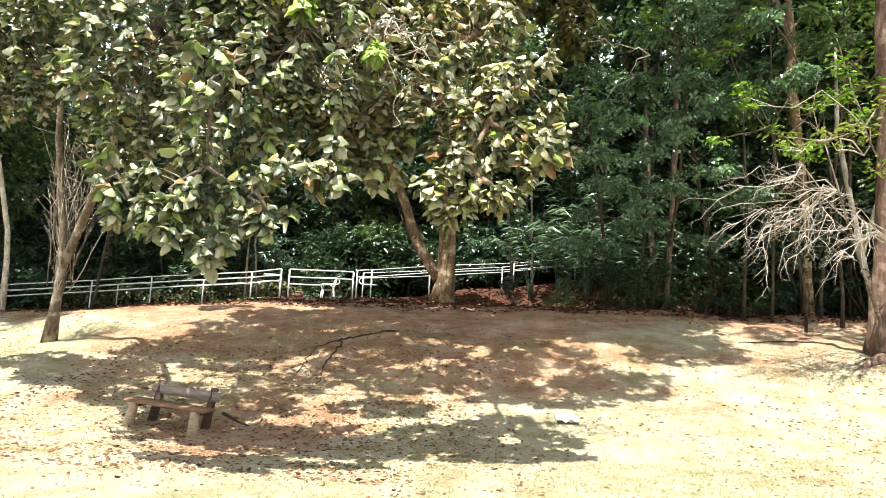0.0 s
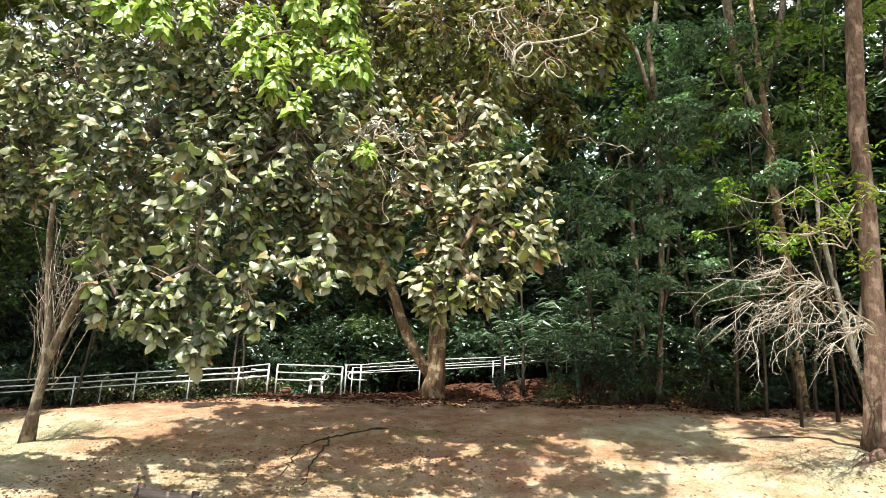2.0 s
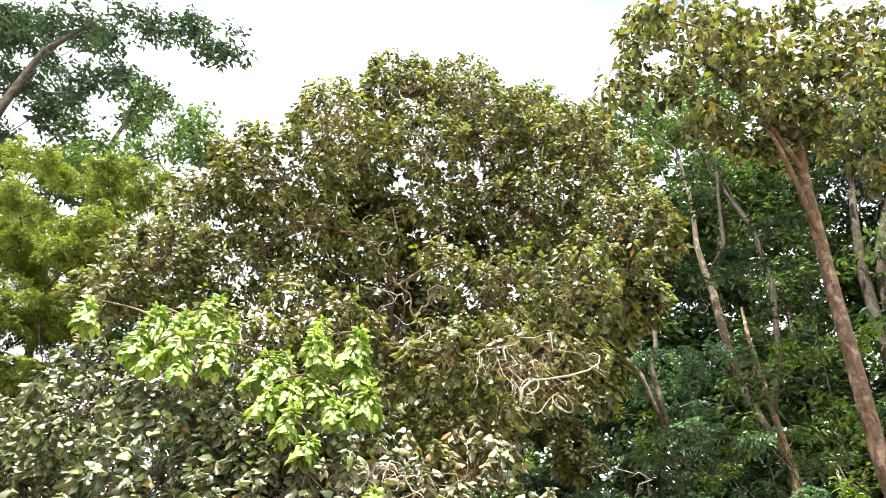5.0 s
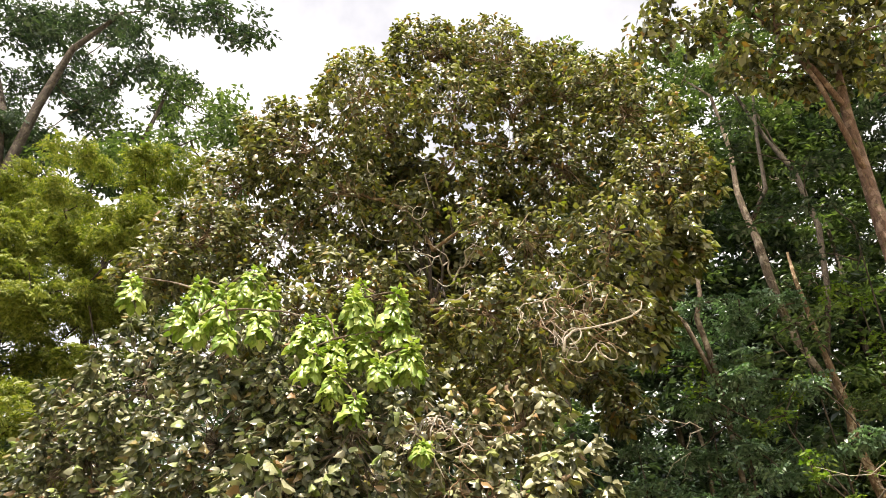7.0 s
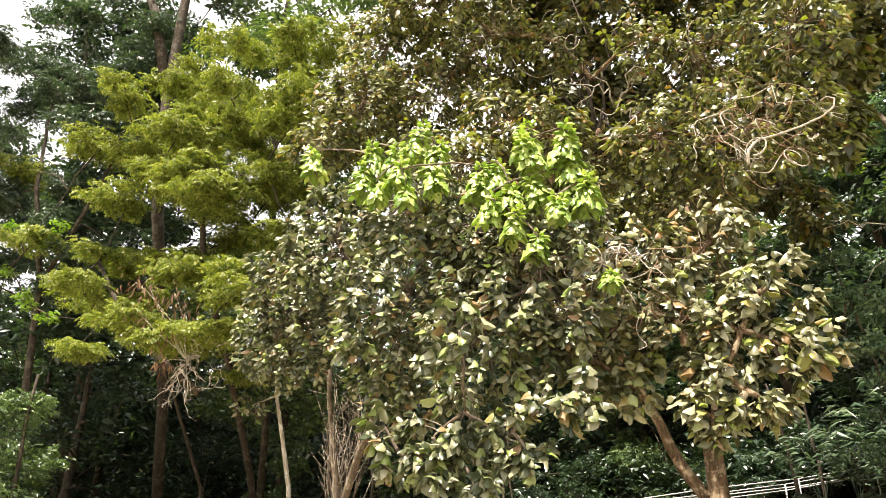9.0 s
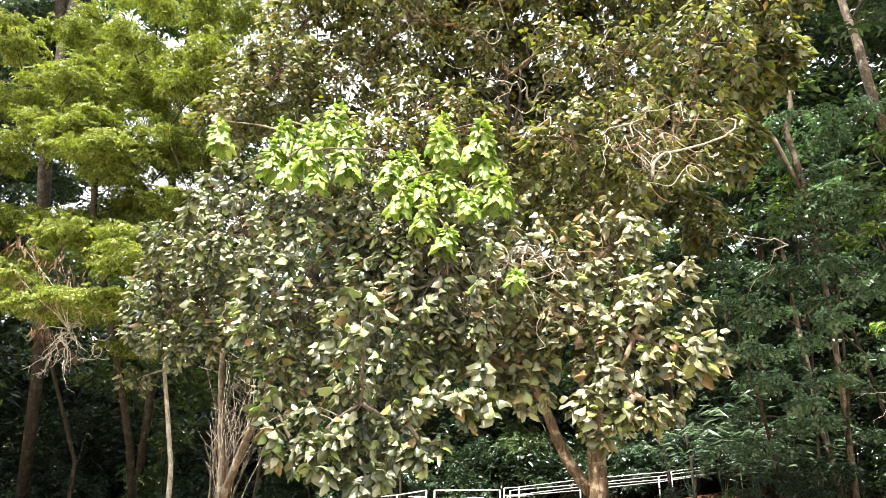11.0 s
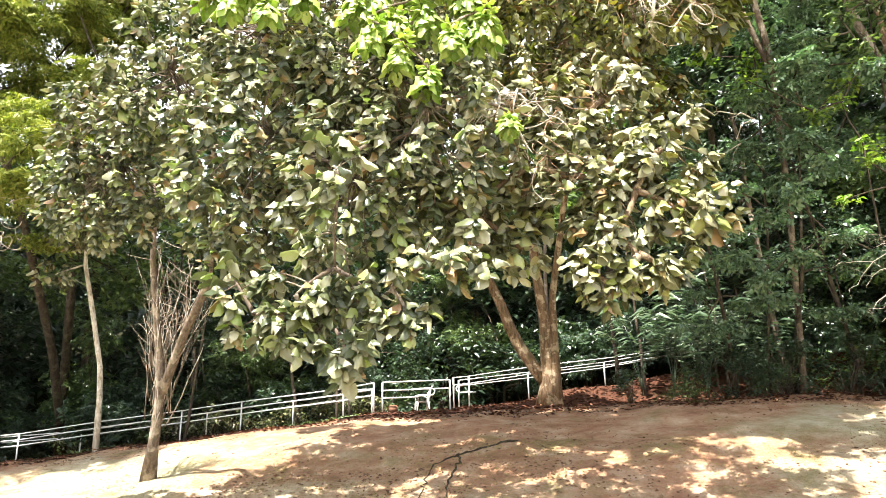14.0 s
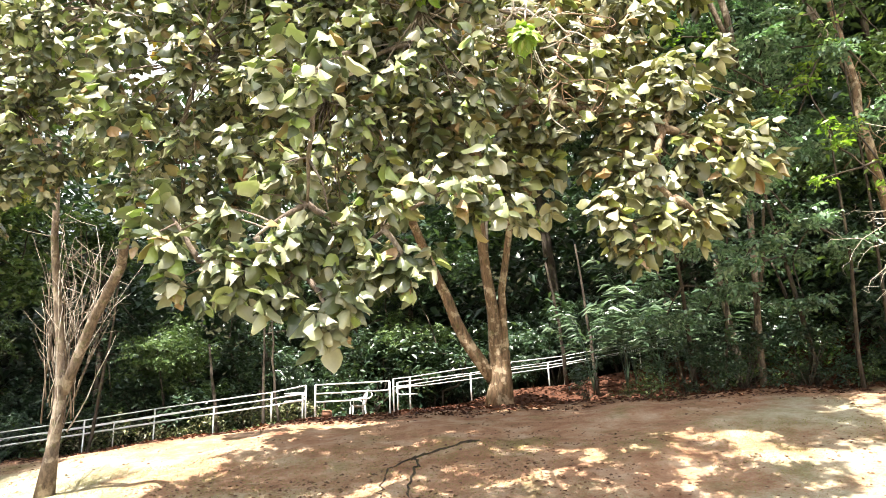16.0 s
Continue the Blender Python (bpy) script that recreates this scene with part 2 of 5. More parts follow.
    # near-black hill ground: the shade of the wood is put into its colour
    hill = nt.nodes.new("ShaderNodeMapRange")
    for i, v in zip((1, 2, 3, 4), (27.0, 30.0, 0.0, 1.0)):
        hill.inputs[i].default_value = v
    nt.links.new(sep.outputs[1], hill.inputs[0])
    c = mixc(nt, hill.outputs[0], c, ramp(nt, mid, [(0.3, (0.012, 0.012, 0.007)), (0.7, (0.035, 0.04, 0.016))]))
    c = mixc(nt, 0.45, c, ramp(nt, grit, [(0.3, (0.4, 0.35, 0.3)), (0.58, (1, 1, 1))]), "MULTIPLY")
    c = mixc(nt, 0.3, c, ramp(nt, noise_of(nt, 9, 7, 0.75, pos), [(0.36, (0.5, 0.42, 0.36)), (0.55, (1, 1, 1))]), "MULTIPLY")
    nt.links.new(c, b.inputs["Base Color"])
    h = math_of(nt, "ADD", fine, math_of(nt, "MULTIPLY", grit, 0.4))
    bump(nt, b, h, 0.9, 0.08)
    return m


GROUND = ground_mat()


def plain_mat(name, col, rough, dirt, scale=6.0, spec=0.5, amount=0.5):
    m, nt, b = mat(name, rough, spec)
    tc = nt.nodes.new("ShaderNodeTexCoord").outputs["Object"]
    n1 = noise_of(nt, scale, 6, 0.7, tc)
    n2 = noise_of(nt, scale * 9, 4, 0.7, tc)
    c = mixc(nt, math_of(nt, "MULTIPLY", ramp(nt, n1, [(0.4, (0, 0, 0)), (0.7, (1, 1, 1))]), amount), col, dirt)
    c = mixc(nt, math_of(nt, "MULTIPLY", n2, 0.35), c, dirt)
    nt.links.new(c, b.inputs["Base Color"])
    bump(nt, b, n2, 0.25, 0.004)
    return m


RAIL = plain_mat("white_painted_steel", (0.78, 0.79, 0.78), 0.45, (0.45, 0.44, 0.4), 3.0)
PLASTIC = plain_mat("white_plastic", (0.72, 0.73, 0.72), 0.4, (0.45, 0.43, 0.38), 4.0, 0.5, 0.3)
PAPER = plain_mat("white_paper", (0.8, 0.8, 0.78), 0.8, (0.6, 0.57, 0.5), 5.0, 0.2, 0.3)
CLAY = plain_mat("brown_clay", (0.2, 0.1, 0.06), 0.85, (0.1, 0.06, 0.04), 6.0, 0.2)


def wood_mat(name, dark, mid, pale):
    m, nt, b = mat(name, 0.8, 0.25)
    tc = nt.nodes.new("ShaderNodeTexCoord").outputs["Object"]
    mp = nt.nodes.new("ShaderNodeMapping")
    mp.inputs["Scale"].default_value = (1.2, 14, 14)
    nt.links.new(tc, mp.inputs["Vector"])
    grain = noise_of(nt, 2.5, 8, 0.65, mp.outputs[0])
    c = ramp(nt, grain, [(0.3, dark), (0.55, mid), (0.75, pale)])
    c = mixc(nt, math_of(nt, "MULTIPLY", noise_of(nt, 3, 4, 0.6, tc), 0.5), c, dark)
    nt.links.new(c, b.inputs["Base Color"])
    bump(nt, b, grain, 0.7, 0.012)
    return m


WOOD_SEAT = wood_mat("weathered_brown_wood", (0.1, 0.055, 0.03), (0.24, 0.14, 0.085), (0.38, 0.26, 0.17))
WOOD_BACK = wood_mat("weathered_grey_wood", (0.12, 0.09, 0.075), (0.26, 0.21, 0.18), (0.4, 0.34, 0.3))
WOOD_POST = wood_mat("dark_wet_wood", (0.03, 0.018, 0.014), (0.075, 0.045, 0.033), (0.14, 0.09, 0.065))
WOOD_LEG = wood_mat("pale_log_wood", (0.2, 0.14, 0.09), (0.4, 0.3, 0.2), (0.5, 0.4, 0.28))


# ---- geometry helpers ----
def thing(name, loc, label, category, group="", kind=""):
    ob = new(name)
    ob.location = loc
    ob.empty_display_size = 0.2
    return tagged(ob, label, category, group, kind)


def mesh_from(name, v, f, material, smooth=True):
    me = bpy.data.meshes.new(name)
    me.from_pydata([tuple(p) for p in np.asarray(v).tolist()], [], f)
    if smooth:
        me.polygons.foreach_set("use_smooth", np.ones(len(me.polygons), dtype=bool))
    me.materials.append(material)
    me.update()
    return me


def part(name, geo, material, parent=None, label="", kind="", smooth=True):
    """Links verts and faces as one mesh object under its thing."""
    ob = new(name, mesh_from(name, geo[0], geo[1], material, smooth))
    ob.parent = parent
    return tagged(ob, label, "", "", kind)


def join(geos):
    v, f, n = [], [], 0
    for gv, gf in geos:
        v.append(np.asarray(gv, float))
        f += [tuple(i + n for i in q) for q in gf]
        n += len(gv)
    return np.concatenate(v), f


def tube(pts, radii, sides=7, rough=0.0, rng=None):
    """A tapered tube along points, closed at both ends."""
    pts = np.asarray(pts, float)
    n = len(pts)
    tan = np.gradient(pts, axis=0)
    tan /= np.linalg.norm(tan, axis=1)[:, None] + 1e-9
    ref = np.array([0.0, 0, 1]) if abs(tan[0][2]) < 0.8 else np.array([1.0, 0, 0])
    v = []
    for p, t, r in zip(pts, tan, radii):
        a = np.cross(t, ref)
        a /= np.linalg.norm(a) + 1e-9
        b = np.cross(t, a)
        ref = np.cross(a, t)
        for k in range(sides):
            w = 2 * math.pi * k / sides
            rr = r * (1 + (rough * rng.uniform(-1, 1) if rng is not None else 0))
            v.append(p + rr * (math.cos(w) * a + math.sin(w) * b))
    f = []
    for i in range(n - 1):
        for k in range(sides):
            j = (k + 1) % sides
            f.append((i * sides + k, i * sides + j, (i + 1) * sides + j, (i + 1) * sides + k))
    f.append(tuple(range(sides))[::-1])
    f.append(tuple((n - 1) * sides + k for k in range(sides)))
    return np.array(v), f


def box(cx, cy, cz, sx, sy, sz, bevel=0.01, turn=None):
    """A box with bevelled edges."""
    bm = bmesh.new()
    bmesh.ops.create_cube(bm, size=1.0)
    bmesh.ops.scale(bm, vec=(sx, sy, sz), verts=bm.verts)
    if bevel:
        bmesh.ops.bevel(bm, geom=bm.edges[:], offset=bevel, segments=2, affect="EDGES")
    if turn is not None:
        bmesh.ops.transform(bm, matrix=turn, verts=bm.verts)
    bmesh.ops.translate(bm, vec=(cx, cy, cz), verts=bm.verts)
    bm.verts.index_update()
    v = np.array([x.co[:] for x in bm.verts])
    f = [tuple(x.index for x in q.verts) for q in bm.faces]
    bm.free()
    return v, f


def bend(a, b, rng, lift=0.15, wob=0.06, n=7):
    """Points from a to b on an uneven arc."""
    a, b = np.asarray(a, float), np.asarray(b, float)
    d = np.linalg.norm(b - a)
    c = (a + b) / 2 + np.array([rng.normal(0, wob * d), rng.normal(0, wob * d), lift * d])
    s = np.linspace(0, 1, n)[:, None]
    p = (1 - s) ** 2 * a + 2 * s * (1 - s) * c + s ** 2 * b
    p[1:-1] += rng.normal(0, wob * d * 0.12, (n - 2, 3))
    return p


def unit(v):
    return v / (np.linalg.norm(v, axis=-1, keepdims=True) + 1e-9)


# leaf blades in unit length along +y, top face +z
def blade_big():
    """A heart-shaped drooping leaf, folded along its rib like a tent."""
    rows = [(0, 0), (0.07, 0.27), (0.32, 0.4), (0.64, 0.3), (0.9, 0.1), (1.0, 0)]
    v, f, ids = [], [], []
    for k, (y, w) in enumerate(rows):
        z = 0.12 * y - 0.5 * y * y
        if w == 0:
            ids.append((len(v),))
            v.append((0.02 * k, y, z))
        else:
            ids.append((len(v), len(v) + 1, len(v) + 2))
            v += [(-w, y - 0.06 + 0.015 * k, z - 0.75 * w), (0.012 * k, y, z + 0.02), (w * 0.92, y - 0.02, z - 0.6 * w - 0.08 * (k == 2))]
    for a, b in zip(ids, ids[1:]):
        if len(a) == 1:
            f += [(a[0], b[1], b[0]), (a[0], b[2], b[1])]
        elif len(b) == 1:
            f += [(a[0], a[1], b[0]), (a[1], a[2], b[0])]
        else:
            f += [(a[0], a[1], b[1], b[0]), (a[1], a[2], b[2], b[1])]
    return np.array(v), f


def blade_simple():
    v = [(0, 0, 0), (-0.22, 0.45, 0.05), (0, 0.5, -0.03), (0.22, 0.45, 0.05), (0, 1, -0.12)]
    return np.array(v), [(0, 2, 1), (0, 3, 2), (1, 2, 4), (2, 3, 4)]


def blade_frond(pairs=7, thick=1.0):
    """A feathery frond: pairs of narrow leaflets on a thin rib."""
    v, f = [], []
    for i in range(pairs):
        y = 0.1 + 0.82 * i / (pairs - 1)
        w = 0.38 * math.sin(math.pi * (0.2 + 0.68 * i / (pairs - 1)))
        z = -0.22 * y * y
        for k in (-1, 1):
            n = len(v)
            v += [(0, y - 0.03 * thick, z), (k * w * 0.55, y - 0.03 * thick, z - 0.02), (k * w, y + 0.08, z - 0.1), (k * w * 0.45, y + 0.06 * thick, z - 0.02)]
            f.append((n, n + 1, n + 2, n + 3) if k > 0 else (n, n + 3, n + 2, n + 1))
    n = len(v)
    v += [(-0.012, 0, 0), (0.012, 0, 0), (0, 1, -0.22)]
    f.append((n, n + 1, n + 2))
    return np.array(v), f


# a narrow blade
LONG = (np.array([(0, 0, 0), (-0.06, 0.4, -0.02), (0.0, 0.4, 0.02), (0.06, 0.4, -0.02), (0, 1, -0.2)]), [(0, 2, 1), (0, 3, 2), (1, 2, 4), (2, 3, 4)])
# a lighter blade for leaves high in the crown
TENT = (np.array([(0, 0, 0), (-0.36, 0.4, -0.26), (0.02, 0.45, 0.0), (0.34, 0.46, -0.22), (0.03, 1.0, -0.36)]), [(0, 2, 1), (0, 3, 2), (1, 2, 4), (2, 3, 4)])
BIG, SIMPLE, FROND, SPRAY = blade_big(), blade_simple(), blade_frond(), blade_frond(4, 2.2)


def scatter(blade, pos, along, normal, size, wrinkle=0.05):
    """Copies of a blade at places, with their ways, faces and lengths, as verts and faces."""
    bv, bf = blade
    y = unit(along)
    x = unit(np.cross(y, normal))
    z = np.cross(x, y)
    rot = np.stack([x, y, z], -1)
    g = np.random.default_rng(len(pos))
    own = bv[None] * np.stack([g.uniform(0.7, 1.2, len(pos)), np.ones(len(pos)), g.uniform(0.5, 1.9, len(pos))], 1)[:, None, :]
    own[:, 1:] += g.normal(0, wrinkle, own[:, 1:].shape) * np.array([0.8, 0.6, 1.0])
    v = np.einsum("nij,nkj->nki", rot, own) * size[:, None, None] + pos[:, None, :]
    k = len(bv)
    f = [tuple(i + n * k for i in q) for n in range(len(pos)) for q in bf]
    return v.reshape(-1, 3), f


def shoots(lobes, density, rng, per=(7, 12), size=(0.15, 0.26), hang=0.6, inner=0.62, flat=1.0, deep=1.0):
    """Leaves on short shoots over and inside round lobes: bases, ways, faces up, lengths, and shoot tips by lobe."""
    P, A, N, S, tips = [], [], [], [], []
    for cx, cy, cz, r in lobes:
        n = max(6, int(density * r * r))
        d = unit(rng.normal(0, 1, (n, 3)))
        rad = r * (inner + (1.08 - inner) * rng.random(n) ** 0.55)
        wob = 1 + 0.28 * np.array([noise.noise(Vector((cx, cy, cz)) * 1.7 + Vector(q) * 1.6) for q in d.tolist()])
        c = np.array([cx, cy, cz]) + d * (rad * wob)[:, None] * np.array([1, deep, flat])
        tips.append(c)
        for p, o in zip(c, d):
            k = rng.integers(*per)
            az = rng.random() * 6.28 + np.arange(k) * 2.4 + rng.normal(0, 0.3, k)
            out = np.array([o[0], o[1], 0.0])
            way = np.stack([np.cos(az), np.sin(az), 0 * az], 1) * 0.9 + out * 0.65
            way[:, 2] = np.linspace(-hang - 0.45, -hang + 0.45, k) + rng.normal(0, 0.2, k)
            axis = unit(np.array([o[0] * 0.4, o[1] * 0.4, 0.8]))
            P.append(p + axis * (np.linspace(-0.11, 0.07, k))[:, None] + way * 0.03)
            A.append(way)
            nn = np.tile(np.array([0.7 * o[0], 0.7 * o[1], 1.0]), (k, 1)) + rng.normal(0, 0.3, (k, 3))
            N.append(nn)
            S.append(rng.uniform(*size, k) * rng.choice([0.75, 1.0, 1.0, 1.15]))
    return np.concatenate(P), np.concatenate(A), np.concatenate(N), np.concatenate(S), tips


def spires(tips, rng, size):
    """Upright young shoots: whorls of drooping leaves that grow smaller towards the tip."""
    P, A, N, S, ends = [], [], [], [], []
    for x, y, z, h in tips:
        ends.append(np.array([[x, y, z - 0.15 * h], [x, y, z - 0.6 * h], [x, y, z - 0.9 * h]]))
        levels = max(6, int(h / 0.055))
        lean = rng.normal(0, 0.08, 2)
        for i in range(levels):
            q = i / (levels - 1)                               # 0 at the tip
            n = 4 if q < 0.2 else 8
            az = rng.random() * 6.28 + np.arange(n) * 6.28 / n + rng.normal(0, 0.25, n)
            way = np.stack([np.cos(az), np.sin(az), 0.6 - 1.4 * min(1.0, q * 1.6) + rng.normal(0, 0.15, n)], 1)
            c = np.array([x + lean[0] * (1 - q), y + lean[1] * (1 - q), z - h * q])
            P.append(c + np.stack([np.cos(az), np.sin(az), 0 * az], 1) * (0.02 + 0.16 * q * h / 0.5))
            A.append(way)
            N.append(np.stack([np.cos(az) * 0.8, np.sin(az) * 0.8, np.ones(n)], 1) + rng.normal(0, 0.15, (n, 3)))
            S.append((size[0] + (size[1] - size[0]) * min(1.0, 0.25 + 1.2 * q)) * rng.uniform(0.85, 1.15, n))
    return np.concatenate(P), np.concatenate(A), np.concatenate(N), np.concatenate(S), ends


def near_eye(lobes, k, eye=(1.2, 0.15, 1.55)):
    e = np.array(eye)
    return [(*(e + k * (np.array(l[:3]) - e)).round(2).tolist(), l[3] * k) for l in lobes]


def grow(start_pts, lobes, rng, radius=0.06, lift=0.1):
    """Limbs that join each lobe to the nearest wood so far. Returns a list of point rows, one for each lobe."""
    wood = [np.asarray(p, float) for p in start_pts]
    left, limbs = list(range(len(lobes))), {}
    while left:
        best = min(((np.linalg.norm(np.array(lobes[i][:3]) - w), i, k) for i in left for k, w in enumerate(wood)))
        _, i, k = best
        pts = bend(wood[k], lobes[i][:3], rng, lift, 0.07)
        limbs[i] = pts
        wood += [pts[3], pts[-1]]
        left.remove(i)
    return [limbs[i] for i in range(len(lobes))]


# ---- the ground ----
def sm(x, a, b):
    u = np.clip((x - a) / (b - a), 0, 1)
    return u * u * (3 - 2 * u)


def height(x, y, rough=True):
    """The lie of the land: flat lawn, a bank, a level path behind its crest, and a wooded hill."""
    x, y = np.asarray(x, float), np.asarray(y, float)
    h = np.where(x < -5.4, 2.7 + 0.107 * (x + 5.4), 2.7 + 0.02 * (x + 5.4))
    h = np.clip(h, 1.2, 2.95)
    u = np.clip((y - 11.2) / (21.8 - 11.2), 0, 1)
    s = 0.45 * u + 0.55 * u * u * (3 - 2 * u)
    z = h * s + 0.3 * sm(y, 22, 25.5) - 0.05 * np.clip(11.2 - y, 0, 4.5)
    z = z + np.clip(0.135 * (x + 3.5), 0, 3.0) * sm(y, 24.2, 27.5)
    z = z + 0.75 * np.clip(y - 32, 0, 26) + 0.25 * sm(y, 29, 33)
    if rough:
        n = np.array([noise.fractal(Vector((px * 0.45, py * 0.45, 0.3)), 1.0, 2.0, 4) for px, py in zip(x.ravel().tolist(), y.ravel().tolist())]).reshape(x.shape)
        z = z + n * (0.03 + 0.10 * sm(y, 11.5, 15)) * (1 - sm(np.abs(x), 60, 90))
    return z


def ground_at(x, y):
    return float(height(np.array([x]), np.array([y]))[0])


def spread(lo, hi, step, far):
    mid = np.arange(lo, hi + 1e-6, step)
    g = step * 1.35 ** np.arange(1, 26)
    a, b = lo - np.cumsum(g), hi + np.cumsum(g)
    return np.concatenate([a[a > -far][::-1], mid, b[b < far]])


gx, gy = spread(-24, 20, 0.22, 900), spread(4, 34, 0.2, 900)
GX, GY = np.meshgrid(gx, gy)
GZ = height(GX, GY)
nx = len(gx)
gv = np.stack([GX.ravel(), GY.ravel(), GZ.ravel()], 1)
gf = [(j * nx + i, j * nx + i + 1, (j + 1) * nx + i + 1, (j + 1) * nx + i) for j in range(len(gy) - 1) for i in range(nx - 1)]
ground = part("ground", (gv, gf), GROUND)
tagged(ground, "sunlit dry grass and bare reddish soil rising in a bank", "ground", "", "structure")


# ---- broad-leaved trees ----
def rand_lobes(seed, n, lo, hi, r):
    g = np.random.default_rng(seed)
    return [(*g.uniform(lo, hi).round(2).tolist(), float(g.uniform(*r))) for _ in range(n)]


def plant_leaves(tree, base, P, A, N, S, material, near, blade=BIG, single=300):
    """The leaves by the given point are leaves of their own; the rest is one mass of foliage."""
    d = np.linalg.norm(P - np.array(near), axis=1)
    order = np.argsort(d)
    own, rest = order[:single], order[single:]
    if len(rest):
        part("foliage", scatter(blade, P[rest] - base, A[rest], N[rest], S[rest]), material, tree, "", "stuff")
    if len(own):
        g = np.random.default_rng(77)
        shapes = [mesh_from("leaf", blade[0] * np.array([g.uniform(0.75, 1.2), 1, g.uniform(0.4, 1.7)]) + g.normal(0, 0.05, blade[0].shape), blade[1], material) for _ in range(8)]
        y = unit(A[own])
        x = unit(np.cross(y, N[own]))
        z = np.cross(x, y)
        for i, k in enumerate(own):
            ob = new("leaf", shapes[i % 8])
            ob.parent = tree
            m = Matrix((x[i], y[i], z[i])).transposed().to_4x4()
            ob.matrix_basis = Matrix.Translation(P[k] - base) @ m @ Matrix.Scale(float(S[k]), 4)


def broad_tree(name, label, base, stems, groups, seed, bark, near, density=85, lift=0.1, start=None, limb_r=0.05, category="tree"):
    """stems: rows of (points, radii). groups: (lobes, leaf material, size range, single leaves, hang)."""
    rng = np.random.default_rng(seed)
    base = np.array(base, float)
    tree = thing(name, base, label, category)
    for pts, rad in stems:
        part("trunk", tube(np.array(pts) - base, rad, 12, 0.06, rng), bark, tree)
    lobes = [l for g in groups for l in g[0]]
    limbs = grow(start or [stems[0][0][-1]], lobes, rng, limb_r, lift)
    i, twigs = 0, []
    for n, (gl, material, size, single, hang) in enumerate(groups):
        P, A, N, S, tips = shoots(gl, density[n], rng, size=size, hang=hang, deep=0.5 if single else 0.65) if density[n] else spires(gl, rng, size)
        plant_leaves(tree, base, P, A, N, S, material, near, BIG if single else TENT, single)
        for lobe, tp in zip(gl, tips):
            pts = limbs[i]
            i += 1
            part("limb", tube(pts - base, np.linspace(limb_r if density[n] else limb_r * 0.5, limb_r * 0.4, len(pts)), 6, 0.05, rng), bark, tree)
            for q in tp[::3]:
                w = bend(pts[rng.integers(4, len(pts))], q, rng, 0.08, 0.1, 4)
                twigs.append(tube(w - base, (0.014, 0.01, 0.008, 0.005), 3))
    part("twig_mass", join(twigs), bark, tree, "", "stuff")
    return tree


# the tree that leans out over the bench, with bright young shoots on top
FRONT = [(-4.9, 9.2, 5.3, 1.0), (-4.7, 9.6, 6.8, 1.0), (-3.4, 9.5, 7.2, 1.0), (-3.1, 9.0, 5.4, 1.2), (-1.9, 9.6, 6.4, 1.05),
         (-1.9, 9.0, 4.7, 1.05), (-1.0, 9.8, 6.9, 0.7), (-1.2, 9.4, 5.4, 1.0), (-3.3, 9.2, 4.4, 0.8), (-2.1, 8.8, 3.55, 0.5),
         (-2.45, 8.8, 3.05, 0.34), (-1.65, 9.0, 3.2, 0.34), (-3.2, 8.7, 3.45, 0.33), (-5.9, 9.8, 5.3, 0.7), (-6.0, 10.2, 6.5, 0.8)]
FRONT = [l for l in FRONT if l[0] > -4.5] + near_eye([l for l in FRONT if l[0] <= -4.5], 1.17)
lay = np.random.default_rng(16)
FRONT = [near_eye([l], lay.uniform(0.97, 1.2) if l[2] > 3.8 else 1.0)[0] for l in FRONT]
FRONT += [(-1.9, 8.1, 4.4, 0.5), (-0.5, 8.9, 3.75, 0.3), (-2.95, 8.7, 3.05, 0.3), (-2.05, 8.7, 2.85, 0.3), (-1.45, 8.7, 3.25, 0.32), (-2.5, 8.7, 3.25, 0.32),
          (-1.0, 8.8, 3.55, 0.32), (-1.9, 8.6, 2.6, 0.22), (-2.5, 8.6, 2.92, 0.25), (-1.25, 8.8, 2.95, 0.24)]
# tips of the bright young shoots: place and length
SHOOTS = [(-3.07, 9.1, 8.32, 0.6), (-3.42, 9.1, 8.02, 0.5), (-3.78, 9.1, 8.16, 0.55), (-3.91, 9.0, 7.7, 0.45), (-2.72, 9.1, 7.97, 0.55), (-4.93, 9.1, 8.32, 0.45),
          (-1.69, 9.1, 7.37, 0.5), (-1.96, 9.0, 7.28, 0.5), (-1.23, 9.1, 7.97, 0.6), (-1.11, 9.0, 7.59, 0.5), (-0.67, 9.1, 7.73, 0.6), (-0.51, 9.1, 6.97, 0.55), (-0.36, 9.0, 6.75, 0.45)]
SHOOTS += [(-1.01, 9.0, 6.98, 0.5), (-0.57, 9.1, 7.3, 0.5), (-3.2, 8.8, 7.55, 0.4), (-2.6, 8.9, 7.4, 0.4), (-1.45, 8.9, 6.85, 0.4), 
          (-1.4, 8.8, 6.3, 0.35), (-3.55, 8.8, 7.3, 0.35), (-0.75, 8.8, 6.45, 0.3), (-1.75, 8.75, 6.6, 0.35), (-3.0, 8.7, 7.05, 0.3),
          (-1.05, 8.7, 5.9, 0.3), (-0.15, 8.9, 5.3, 0.16)]
MIDDLE = [(-5.4, 11.4, 6.8, 0.7), (-4.2, 11.6, 7.8, 0.7), (-2.9, 11.5, 7.2, 0.7), (-1.6, 11.6, 7.6, 0.7), (-0.5, 11.3, 6.8, 0.6), (-4.8, 12.6, 7.6, 0.7),
          (-3.3, 12.8, 8.4, 0.7), (-1.8, 12.8, 8.6, 0.7), (-6.4, 12.0, 7.6, 0.7), (-6.8, 13.6, 7.6, 0.7), (-5.6, 14.0, 8.2, 0.7)]
lt = (-8.55, 16.75, ground_at(-8.55, 16.75) - 0.06)
